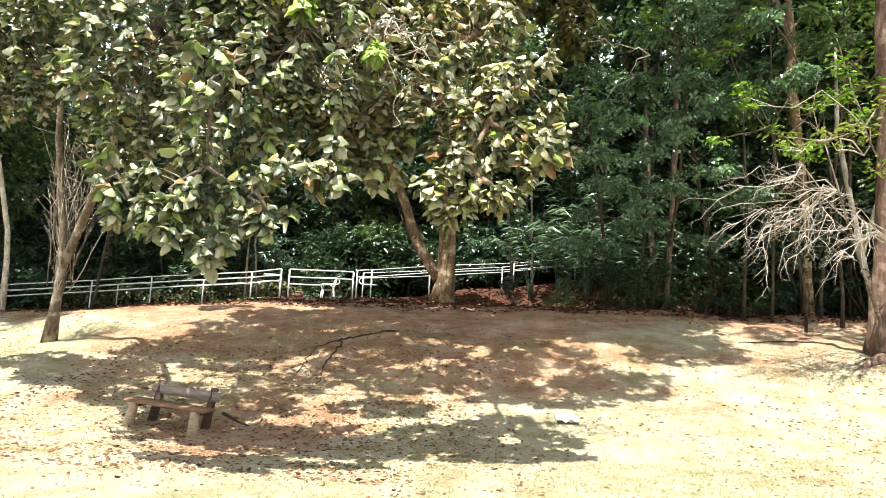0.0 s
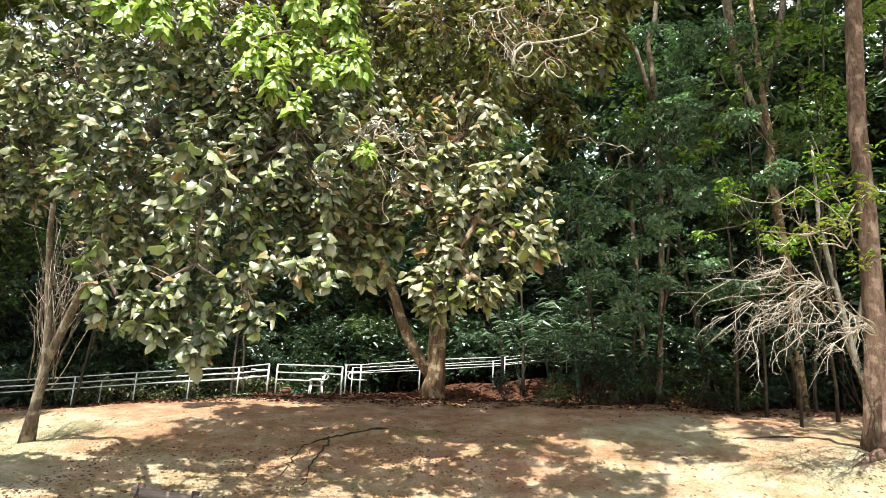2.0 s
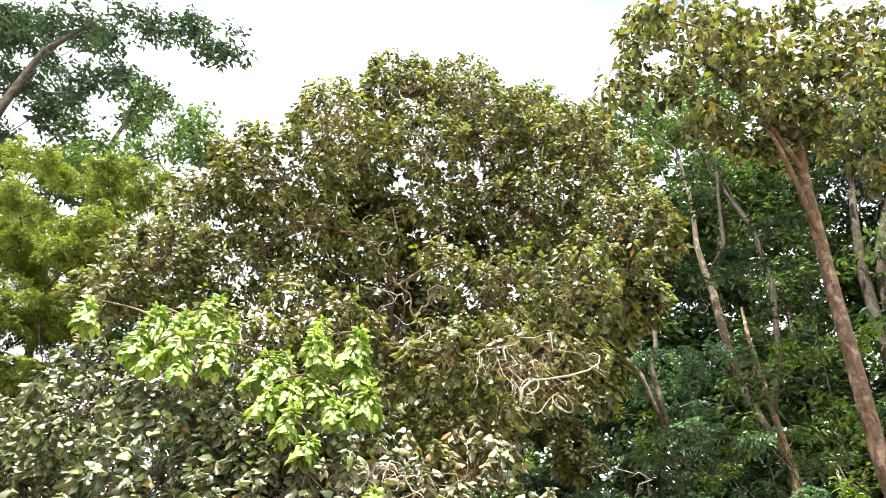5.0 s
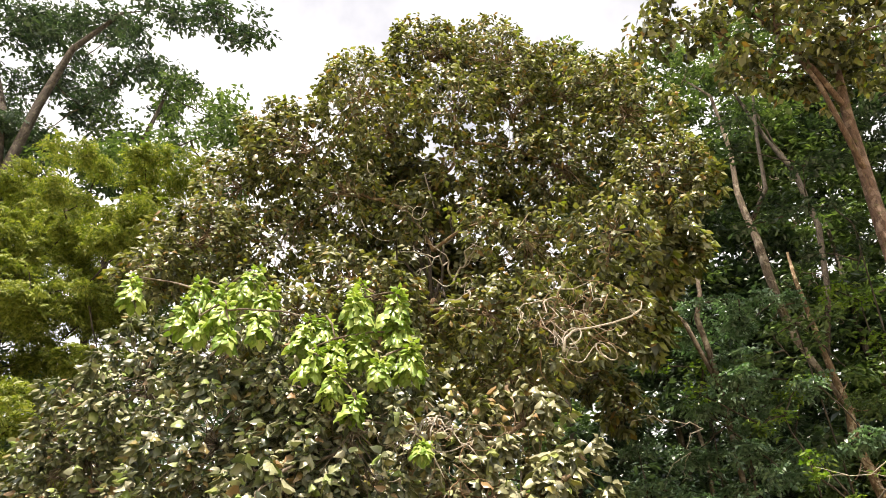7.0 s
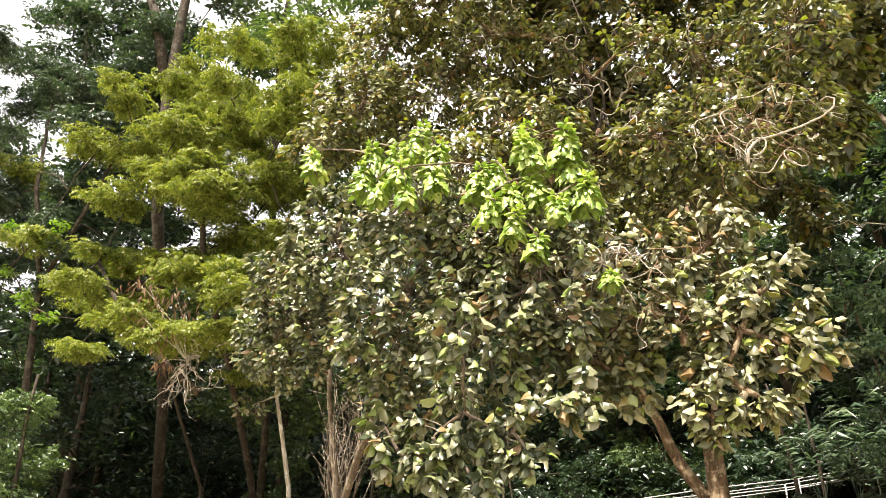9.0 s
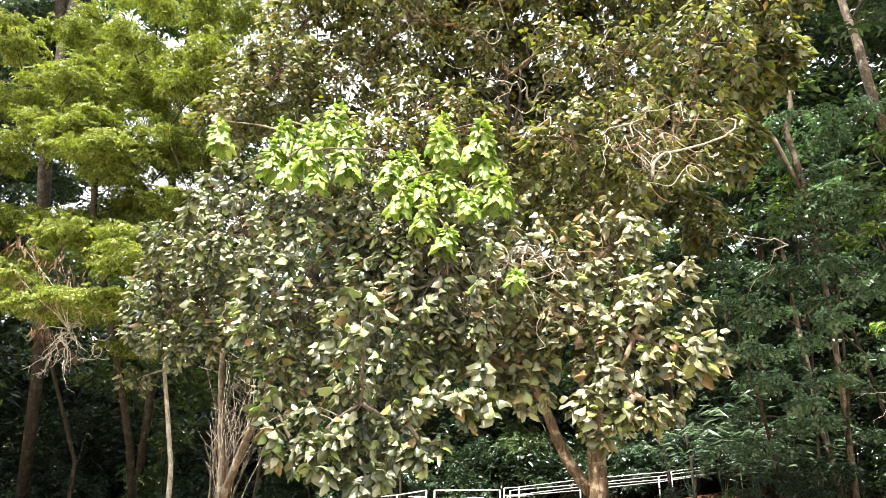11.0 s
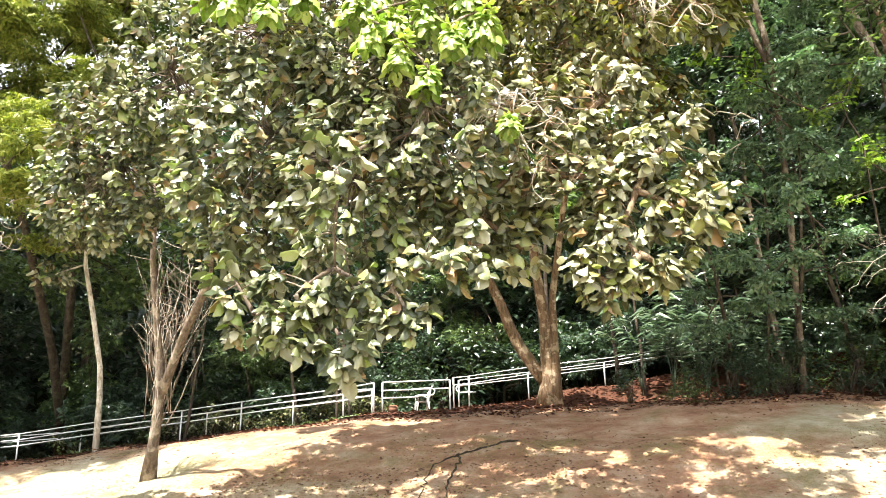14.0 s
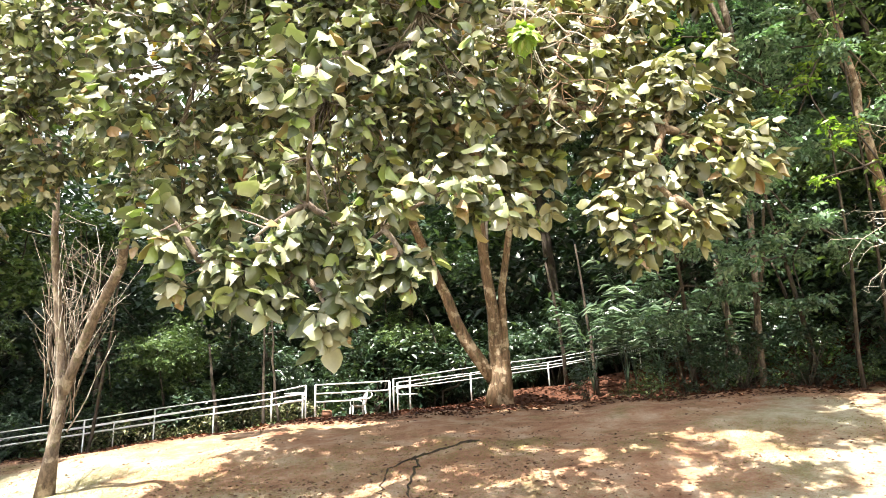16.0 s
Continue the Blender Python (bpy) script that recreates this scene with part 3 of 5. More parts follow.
broad_tree("leaning_tree", "leaning tree with large olive leaves and bright young shoots", lt,
           [([lt, (-8.35, 16.5, 2.0), (-8.22, 16.35, 2.8), (-8.2, 16.25, 3.5), (-8.3, 16.1, 4.5), (-8.35, 15.8, 5.8), (-8.0, 15.0, 7.4)], (0.19, 0.112, 0.1, 0.088, 0.08, 0.065, 0.04)),
            ([(-8.18, 16.33, 3.0), (-7.95, 16.25, 3.55), (-7.55, 15.95, 4.25), (-6.9, 15.5, 5.1), (-6.0, 13.8, 6.0), (-5.0, 11.6, 6.3)], (0.1, 0.098, 0.092, 0.085, 0.075, 0.06))],
           [([l for l in FRONT if l[2] > 4.6], LEAF_BIG, (0.11, 0.175), 150, 0.35), ([l for l in FRONT if l[2] <= 4.6], LEAF_BIG, (0.12, 0.2), 150, 0.4), (SHOOTS, LEAF_SHOOT, (0.08, 0.16), 60, 0.55), (MIDDLE, LEAF_BIG, (0.15, 0.22), 0, 0.5)],
           11, BARK_GREY, (-2.2, 7.5, 4.5), density=(92, 50, 0, 10), start=[(-5.0, 11.6, 6.3)], limb_r=0.03)

# the large tree on the crest: a forked trunk and a broad high crown
LOW = [(0.1, 10.3, 5.9, 0.7), (0.5, 10.0, 4.9, 0.6), (1.3, 9.9, 4.6, 0.6), (1.85, 9.9, 4.3, 0.36), (0.7, 9.6, 3.55, 0.28), (1.9, 10.4, 5.4, 0.5),
       (1.1, 10.8, 6.3, 0.75), (-0.1, 9.9, 3.95, 0.32), (1.25, 9.7, 3.75, 0.3), (0.0, 9.9, 5.0, 0.5), (-0.7, 9.7, 4.4, 0.5), (2.2, 10.0, 4.4, 0.26),
       (1.0, 9.7, 4.0, 0.3), (1.6, 10.0, 5.1, 0.4), (0.5, 10.2, 5.6, 0.4), (1.0, 9.7, 3.3, 0.22), (1.5, 9.8, 3.6, 0.25)]
CROWN = [(-6.0, 12.0, 11.2, 1.2), (-5.4, 12.3, 13.1, 1.2), (-4.3, 12.6, 14.8, 1.3), (-2.8, 12.8, 16.3, 1.3), (-1.0, 13.0, 17.3, 1.4),
         (0.8, 13.0, 16.9, 1.3), (2.5, 12.8, 15.4, 1.2), (3.9, 12.6, 14.7, 1.2), (4.2, 12.0, 12.1, 1.1), (-4.0, 11.6, 10.9, 1.1),
         (-2.7, 12.1, 12.6, 1.05), (-2.0, 12.5, 14.6, 1.1), (1.1, 12.4, 14.5, 1.2), (2.2, 11.9, 12.6, 1.1), (3.0, 11.6, 10.6, 0.95),
         (1.4, 11.2, 10.0, 0.95), (0.6, 11.0, 8.4, 0.85), (1.9, 11.2, 8.4, 0.9), (-6.7, 11.8, 10.4, 0.8), (-0.5, 11.0, 8.2, 0.6),
         (-2.7, 12.5, 10.6, 0.8), (0.9, 11.0, 7.1, 0.85)]
CROWN += [(-1.4, 13.2, 18.3, 1.0), (0.5, 13.2, 18.0, 1.0), (-3.2, 13, 17.4, 0.9), (2.2, 13, 16.8, 0.9), (-5.0, 12.6, 15.6, 0.8), (3.6, 12.9, 15.8, 0.9), (-5.2, 13.4, 9.6, 1.2), (-3.6, 13.6, 13.3, 1.3), (-0.4, 13.4, 15.9, 1.2), (2.4, 13.6, 14.0, 1.2), (4.6, 13.0, 13.4, 1.1), (-6.3, 13, 12.4, 1.1),
          (-1.6, 12.0, 9.6, 0.9), (-3.6, 12.2, 9.3, 1.0), (-1.5, 13.2, 12.9, 0.7), (0.4, 13.0, 12.2, 0.7), (2.7, 12.3, 9.2, 0.9), (3.4, 12.8, 16.0, 1.0), (-5.0, 12.8, 14.4, 0.9)]
CROWN = [(x, y, z + (0.9 * math.exp(-((x + 0.2) / 3) ** 2) if z > 14 else 0), r) for x, y, z, r in CROWN]
CROWN += [(-0.36, 13.3, 14.4, 0.7), (0.51, 13.3, 13.9, 0.65), (1.21, 13.3, 14.6, 0.7), (-0.87, 13.3, 13.6, 0.6)]
lay = np.random.default_rng(15)
CROWN = [near_eye([l], lay.uniform(0.9, 1.14) if l[0] < 0.5 else lay.uniform(1.02, 1.2))[0] for l in CROWN]
# the back of the crown, over the bank and the trunk
REAR = [(-1.2, 14.8, 13.0, 0.9), (-0.2, 14.8, 12.5, 0.7), (-1.9, 14.5, 11.8, 0.8), (0.2, 14.6, 11.3, 0.8), (-0.9, 14.5, 14.3, 0.8), (-0.8, 13.6, 10.0, 0.7),
        (-2.6, 14.3, 10.2, 0.9)] + [(*p, 0.8) for p in [(-2.32, 15.5, 16.62), (-1.63, 15.5, 15.99), (-2.88, 15.5, 17.5), (-1.91, 15.5, 14.96), (-3.28, 15.5, 15.96)]] + [(*p, 0.8) for p in [(0.96, 16.5, 15.36), (0.45, 16.5, 16.02), (1.45, 16.5, 14.74), (-3.41, 16.5, 14.33), (-2.68, 16.5, 13.73)]] + rand_lobes(9, 16, (-7, 14.5, 9), (4.5, 20.5, 13), (0.6, 1.0)) + [(-4.5, 16, 11, 1.5), (-1.5, 16.5, 12.5, 1.5), (1.8, 16.5, 12.0, 1.5), (-3, 19, 11, 1.6), (0.6, 19.5, 12, 1.6), (3.6, 19, 13.5, 1.2),
        (-5.5, 20, 10, 1.5), (-1.2, 21.5, 13.5, 1.5), (-3.5, 22.5, 9.5, 1.3), (4.3, 16, 13, 1.2), (5.32, 17.5, 14.24, 0.9), (4.25, 15.0, 12.32, 0.6), (5.32, 16.0, 13.46, 0.8)]
mt = (0.05, 23.7, ground_at(0.05, 23.7) - 0.08)
broad_tree("crest_tree", "large forked tree with lichened trunk and broad olive crown", mt,
           [([mt, (0.1, 23.65, 3.6), (0.12, 23.55, 4.5), (0.1, 23.5, 5.6), (-0.05, 23.5, 6.9), (-0.3, 23.2, 11.0), (-0.6, 22.0, 14.0), (-0.9, 19.0, 15.0), (-1.0, 16.0, 14.2)],
             (0.4, 0.25, 0.19, 0.165, 0.15, 0.14, 0.13, 0.12, 0.09)),
            ([(0.0, 23.65, 3.75), (-0.35, 23.6, 4.25), (-0.7, 23.55, 4.8), (-0.98, 23.5, 5.4), (-1.2, 23.45, 6.1), (-1.6, 23.3, 7.0), (-2.6, 22.0, 9.5), (-3.4, 19.0, 12.0)], (0.2, 0.19, 0.18, 0.165, 0.155, 0.14, 0.11, 0.08)),
            ([(0.28, 23.62, 3.0), (0.33, 23.6, 4.0), (0.36, 23.55, 4.8), (0.38, 23.5, 6.2), (0.9, 23.0, 9.0), (1.6, 21.0, 12.0)], (0.24, 0.17, 0.13, 0.11, 0.09, 0.07))],
           [(LOW, LEAF_OLIVE, (0.12, 0.2), 300, 0.4), (CROWN, LEAF_CROWN, (0.13, 0.19), 0, 0.35), (REAR, LEAF_CROWN, (0.2, 0.3), 0, 0.5)],
           12, BARK_MAIN, (0.8, 8.8, 4.2), density=(86, 94, 78), start=[(-0.6, 12.2, 9.6), (-0.8, 13.2, 11.6), (-0.3, 13.0, 15.4), (-3.4, 19.0, 12.0), (1.6, 21.0, 12.0)])


# ---- trees of the wood ----
def wood_tree(name, label, base, stems, lobes, seed, leaf, bark, blade=SIMPLE, n=900, size=(0.12, 0.26), flat=0.8, hang=0.3, limb_r=0.04, category="tree"):
    rng = np.random.default_rng(seed)
    base = np.array(base, float)
    tree = thing(name, base, label, category)
    for pts, rad, *own in stems:
        part("trunk", tube(np.array(pts) - base, rad, 9, 0.07, rng), own[0] if own else bark, tree)
    if lobes:
        limbs = grow([p for s in stems for p in s[0][-2:]], lobes, rng, limb_r, 0.05)
        for p in limbs:
            part("limb", tube(p - base, np.linspace(limb_r, limb_r * 0.35, len(p)), 5, 0.05, rng), bark, tree)
        P, A, N, S = cloud(lobes, n, rng, size, flat, hang)
        part("crown", scatter(blade, P - base, A, N, S), leaf, tree)
    return tree


def cloud(lobes, n, rng, size, flat, hang):
    """Loose leaves in uneven clumps within round lobes; n for a lobe of one metre."""
    P, A, N, S = [], [], [], []
    for cx, cy, cz, r in lobes:
        k = int(n * r * r)
        d = unit(rng.normal(0, 1, (k, 3)))
        knots = np.array([cx, cy, cz]) + unit(rng.normal(0, 1, (14, 3))) * (r * rng.uniform(0.3, 0.95, (14, 1))) * np.array([1, 1, flat])
        kc = knots[rng.integers(0, 14, k)]
        p = kc + d * (r * 0.42 * rng.random(k) ** 0.45)[:, None] * np.array([1, 1, flat * 0.75])
        az = rng.random(k) * 6.28
        way = np.stack([np.cos(az), np.sin(az), rng.normal(-hang, 0.3, k)], 1) + 0.5 * d * np.array([1, 1, 0])
        P.append(p)
        A.append(way)
        N.append(np.stack([0.5 * d[:, 0], 0.5 * d[:, 1], np.ones(k)], 1) + rng.normal(0, 0.35, (k, 3)))
        S.append(rng.uniform(*size, k))
    return np.concatenate(P), np.concatenate(A), np.concatenate(N), np.concatenate(S)


# feathery trees beyond the leaning tree
FEATHER = rand_lobes(3, 78, (-21, 16.5, 8.5), (-11.5, 22, 22), (0.7, 1.35)) + [(-13.2, 16.5, 8.4, 1.4), (-16.5, 17, 9.2, 1.3), (-12.4, 17, 10.4, 1.2),
           (-11.5, 18.0, 20.0, 1.7), (-11.7, 17.5, 16.8, 1.6), (-14.3, 17.0, 13.4, 1.6), (-17.3, 18.0, 17.2, 1.6), (-28.5, 20.0, 19.1, 1.6),
           (-22.5, 19.0, 18.4, 1.6), (-25.1, 19.0, 14.6, 1.5), *((*p, 1.1) for p in [(-14.72, 20.5, 14.92), (-14.02, 20.5, 15.53), (-15.38, 20.5, 14.06), (-16.21, 20.5, 15.97), (-14.26, 20.5, 13.38), (-16.35, 20.5, 13.49)]),
           (-12.2, 16.5, 9.4, 1.4), (-15.0, 17.0, 8.4, 1.4)]
wood_tree("feathery_tree", "feathery yellow-green tree with layered sprays of fine leaves", (-18.6, 28.4, ground_at(-18.6, 28.4) - 0.1),
          [([(-18.6, 28.4, ground_at(-18.6, 28.4) - 0.1), (-18.0, 26.0, 5.6), (-16.6, 22.0, 9.0), (-16.4, 19.6, 12.0), (-17.2, 19.5, 16.0), (-16.5, 20, 21)], (0.18, 0.15, 0.13, 0.12, 0.1, 0.05)),
           ([(-16.2, 20.1, 7.5), (-17.5, 19, 8.8), (-19, 18.5, 10.5), (-20.5, 18.5, 12.5)], (0.15, 0.12, 0.1, 0.06))],
          FEATHER, 21, LEAF_FEATHER, BARK_DARK, FROND, 135, (0.3, 0.55), 0.2, 0.2)

FEATHER_FAR = rand_lobes(4, 40, (-37, 17, 9), (-22, 24, 27), (1.0, 1.9))
tb = (-25.5, 21.0, ground_at(-25.5, 21.0) - 0.1)
wood_tree("feathery_tree", "tall mid-green tree with fine feathery leaves", tb,
          [([tb, (-25.4, 20.8, 7), (-26, 20.5, 13), (-27.5, 20.2, 18), (-28, 20, 24)], (0.18, 0.16, 0.14, 0.1, 0.05)),
           ([(-26, 20.5, 13), (-24, 20, 15.5), (-22.5, 20, 19)], (0.12, 0.09, 0.05))],
          FEATHER_FAR, 25, LEAF_DARK, BARK_DARK, FROND, 120, (0.35, 0.65), 0.5, 0.15)
TALL = [(*p, 1.5) for p in [(-31.48, 27.0, 43.31), (-29.29, 27.0, 44.22), (-24.92, 27.0, 42.23), (-21.56, 27.0, 38.77), (-27.87, 27.0, 38.03), (-19.56, 27.0, 36.83), (-23.49, 27.0, 36.33), (-29.9, 27.0, 37.22), (-26.64, 27.0, 40.11)]] + [(-29.6, 22.0, 29.8, 2.2), (-31.0, 22.0, 26.5, 2.2), (-25.3, 23.0, 29.2, 2.2)] + near_eye([(-34.6, 30, 47.9, 3), (-30, 30, 49.2, 2.8), (-24.4, 30, 49, 2.4), (-17.6, 30, 45.7, 2.2), (-26.6, 31, 43.9, 2.2),
                 (-29.8, 32, 41.2, 2.2), (-32.7, 32, 37.5, 2.8), (-20.5, 30, 48, 2.0), (-38, 30, 44, 3), (-36, 30, 50, 3)], 0.7) + rand_lobes(5, 70, (-46, 22, 14), (-19, 29, 38), (1.3, 2.2))
tb = (-24.0, 28.0, ground_at(-24.0, 28) - 0.1)
wood_tree("tall_forest_tree", "tall dark forest tree with a forked trunk and airy crown", tb,
          [([tb, (-22.4, 25.0, 9), (-20.9, 21.2, 16), (-21.5, 21, 22.2), (-21.6, 21, 28), (-21.3, 21, 32.2), (-19.4, 21, 35)], (0.26, 0.25, 0.25, 0.25, 0.22, 0.17, 0.1)),
           ([(-21.5, 21, 22.2), (-23.5, 21, 28), (-25.8, 21, 32.3), (-27, 21, 36)], (0.28, 0.22, 0.16, 0.08))],
          TALL, 22, LEAF_DARK, BARK_DARK, SIMPLE, 190, (0.22, 0.46), 0.6)
MID_L = near_eye([(-23.4, 32, 41.5, 2.4), (-20, 33, 39.8, 1.8), (-24, 30, 33, 2.6), (-28, 31, 31, 2.6), (-25.5, 31, 37.5, 2.2), (-20.5, 31, 35, 1.8), (-31, 31, 28, 2.6)], 0.75) + [(*p, 1.3) for p in [(-14.63, 25.0, 19.17), (-14.02, 25.0, 17.54), (-14.78, 25.0, 18.15), (-14.76, 25.0, 16.06), (-15.39, 25.0, 15.32), (-14.13, 25.0, 16.8)]] + rand_lobes(6, 22, (-26, 23, 8), (-12, 29, 26), (1.2, 2.0)) + [(-11.6, 21, 25.4, 1.8), (-15.2, 21, 23.9, 1.8), (-19.0, 22, 25, 1.8)]
tb = (-19.4, 29.0, ground_at(-19.4, 29) - 0.1)
wood_tree("forest_tree", "slim forest tree with reddish upper trunk and loose crown", tb,
          [([tb, (-18, 26.5, 10), (-17.2, 23.8, 20), (-17.4, 23.5, 27), (-17, 23.5, 31)], (0.18, 0.17, 0.16, 0.14, 0.07))],
          MID_L, 23, LEAF_MID, BARK_DARK, SIMPLE, 260, (0.2, 0.4), 0.65)

DEEP_L = rand_lobes(14, 64, (-54, 25, 9), (-23, 36, 33), (1.7, 2.7))
tb = (-33.0, 30.0, ground_at(-33, 30) - 0.1)
wood_tree("forest_tree", "broad dark forest tree deep in the wood", tb,
          [([tb, (-33, 30, 10), (-33.4, 30, 20), (-33, 30, 30)], (0.5, 0.42, 0.32, 0.12))], DEEP_L, 26, LEAF_DARK, BARK_DARK, SIMPLE, 62, (0.4, 0.75), 0.7)

LEFT_TUFT = [(*p, 0.5) for p in [(-26.37, 19.0, 15.31), (-24.79, 19.0, 14.51), (-26.1, 19.0, 13.17), (-24.39, 19.0, 11.45), (-23.12, 19.0, 10.83), (-23.62, 19.0, 14.82), (-24.88, 19.0, 12.0)]]
tb = (-19.8, 25.5, ground_at(-19.8, 25.5) - 0.08)
wood_tree("young_tree", "young tree with tufts of fresh yellow-green leaves", tb, [([tb, (-19.6, 25, 5), (-19.0, 22, 8), (-18.6, 20, 9.6)], (0.09, 0.08, 0.06, 0.03))],
          LEFT_TUFT, 27, LEAF_TUFT, BARK_DARK, SIMPLE, 300, (0.16, 0.3), 0.6)

# slim pale trunk beside the railing, with large leaves at its head
tb = (-12.6, 21.0, ground_at(-12.6, 21) - 0.05)
wood_tree("slim_pale_tree", "slim pale trunk bending up beside the railing", tb,
          [([tb, (-12.65, 21, 3.4), (-12.75, 21, 4.3), (-13.2, 21, 6.0), (-13.6, 21, 7.4), (-13.4, 20.5, 9)], (0.095, 0.08, 0.075, 0.07, 0.06, 0.045))],
          [(-13.6, 20.4, 8.2, 1.0), (-12.6, 20, 9.0, 1.0), (-14.2, 20.5, 7.0, 0.6), (-11.6, 19, 9.6, 1.0)], 24, LEAF_BIG, BARK_PALE, BIG, 260, (0.15, 0.25), 0.8, 0.5)

def further(stems, k, eye=(1.2, 0.15, 1.55)):
    e = np.array(eye)
    return [([tuple(e + k * (np.array(p) - e)) for p in pts], tuple(r * k for r in rad)) for pts, rad in stems]


# right-hand wood
rt = (10.7, 17.6, ground_at(10.7, 17.6) - 0.1)
HIGH_R = [(*p, 0.85) for p in ((5.6, 11.6, 19.2), (4.95, 11.5, 17.6), (6.36, 11.5, 18.8), (7.25, 11.5, 19.13), (8.2, 11.5, 18.74), (9.34, 11.5, 19.24), (10.2, 11.5, 18.67),
          (11.31, 11.5, 18.99), (6.53, 11.5, 17.42), (7.48, 11.5, 17.23), (8.71, 11.5, 17.52), (9.58, 11.5, 17.17), (10.72, 11.5, 17.14), (5.79, 11.5, 16.49), (6.58, 11.7, 15.58),
          (7.96, 11.5, 15.99), (8.8, 11.6, 15.67), (4.4, 11.5, 16.07))]
HIGH_R += [(*p, 0.8) for p in ((9.75, 13.0, 16.25), (10.65, 13.0, 16.45), (8.8, 13.0, 15.84), (8.05, 13.0, 16.28), (7.24, 13.0, 16.51), (11.5, 13.0, 16.88), (10.61, 13.0, 15.01))]
HIGH_R += [(10.2, 14.0, 20.5, 1.1), (12.4, 15.0, 22.0, 1.2), (8.4, 13.0, 20.6, 1.0), (12.2, 13.5, 19.0, 1.0), (11.5, 16.5, 21.5, 1.0), (6.2, 12.5, 21.0, 0.9)]
HIGH_R = near_eye(HIGH_R[:-6], 1.33) + HIGH_R[-6:]
wood_tree("red_trunked_tree", "tall straight tree with smooth reddish trunk at the bank", rt,
          [([rt, (10.62, 17.55, 2.4), (10.7, 17.5, 4.0), (10.85, 17.5, 7.1), (10.85, 17.5, 9.85), (11.2, 17.5, 14.7), (11.4, 17.2, 18.6), (11.6, 16.6, 21.5)],
            (0.55, 0.32, 0.25, 0.23, 0.22, 0.2, 0.17, 0.08)),
           ([rt, (10.2, 17.0, ground_at(10.2, 17) + 0.02), (9.5, 16.6, ground_at(9.5, 16.6) - 0.05)], (0.25, 0.14, 0.05)),
           ([(11.3, 17.3, 16.5), (10.6, 16.4, 19.4), (9.6, 15.6, 21.6)], (0.1, 0.075, 0.04)),
           ([(11.45, 17.1, 19.0), (10.2, 16.2, 21.4), (8.6, 15.6, 23.0), (7.4, 15.3, 23.4)], (0.1, 0.075, 0.055, 0.035))],
          HIGH_R, 31, LEAF_CROWN, BARK_RED, TENT, 165, (0.22, 0.36), 0.8, 0.45)
st = (10.9, 22.0, ground_at(10.9, 22) - 0.08)
wood_tree("slender_tree", "slender tree with pale patched trunk rising through shrubs", st,
          [([st, (10.92, 22, 3.6), (10.9, 22, 4.1), (10.7, 21.7, 6.5), (10.2, 21.1, 9.2), (10.01, 21, 9.88), (10.16, 21, 10.78), (10.06, 21, 11.85), (10.0, 21, 12.97), (9.88, 21, 15.35), (9.92, 21, 16.5)],
            (0.19, 0.15, 0.135, 0.13, 0.13, 0.13, 0.125, 0.11, 0.09, 0.07, 0.04), BARK_MAIN),
           ([(10.15, 21, 10.8), (9.7, 20.8, 11.8), (9.2, 20.6, 12.9), (9.04, 20.5, 13.55), (8.97, 20.5, 14.43), (8.92, 20.5, 15.49), (8.9, 20.5, 16.76), (8.78, 20.5, 17.92), (8.73, 20.5, 18.91), (8.92, 20.5, 20.85), (8.82, 20.5, 23.9), (8.0, 20.5, 25)],
            (0.06, 0.09, 0.12, 0.14, 0.14, 0.14, 0.13, 0.12, 0.1, 0.08, 0.06, 0.03), BARK_GREY),
           ([(8.88, 20.5, 17.48), (9.7, 20.5, 18.91), (9.99, 20.5, 21.46), (10.56, 20.5, 24.81), (10.57, 20.5, 26.56)], (0.085, 0.075, 0.065, 0.05, 0.025), BARK_DARK),
           ([(10.02, 21, 12.4), (10.7, 20.9, 14.8), (11.1, 20.8, 17.36), (10.98, 20.8, 19.91), (10.45, 20.8, 21.53), (9.95, 20.8, 23.74), (9.61, 20.8, 25.41)], (0.08, 0.1, 0.1, 0.1, 0.08, 0.06, 0.03), BARK_DARK)],
          [(8.4, 20.5, 26, 1.2), (9.8, 20.6, 26.5, 1.3), (7.4, 21, 24.6, 1.1), (10.6, 21.2, 23.4, 0.9), (11.4, 21.4, 20.5, 0.8)], 32, LEAF_MID, BARK_GREY, SIMPLE, 300, (0.16, 0.26), 0.8)
yb = (6.9, 22.4, ground_at(6.9, 22.4) - 0.08)
wood_tree("slender_tree", "slender forked tree with pale grey trunk deep among shrubs", yb,
          [([yb, (6.95, 22.2, 4.5), (6.8, 21, 8.0), (6.3, 19.2, 10.85), (5.68, 19, 12.8), (5.37, 19, 13.21), (5.15, 19, 14.33), (4.8, 19, 15.37), (4.46, 19, 15.82)], (0.09, 0.085, 0.08, 0.08, 0.07, 0.065, 0.05, 0.04, 0.03)),
           ([(6.3, 19.2, 10.85), (6.17, 19, 11.87), (6.04, 19, 12.94), (6.29, 19, 13.77), (6.35, 19, 15.06), (6.6, 19.3, 17.0)], (0.09, 0.085, 0.08, 0.07, 0.06, 0.03))],
          [], 35, LEAF_MID, BARK_GREY)
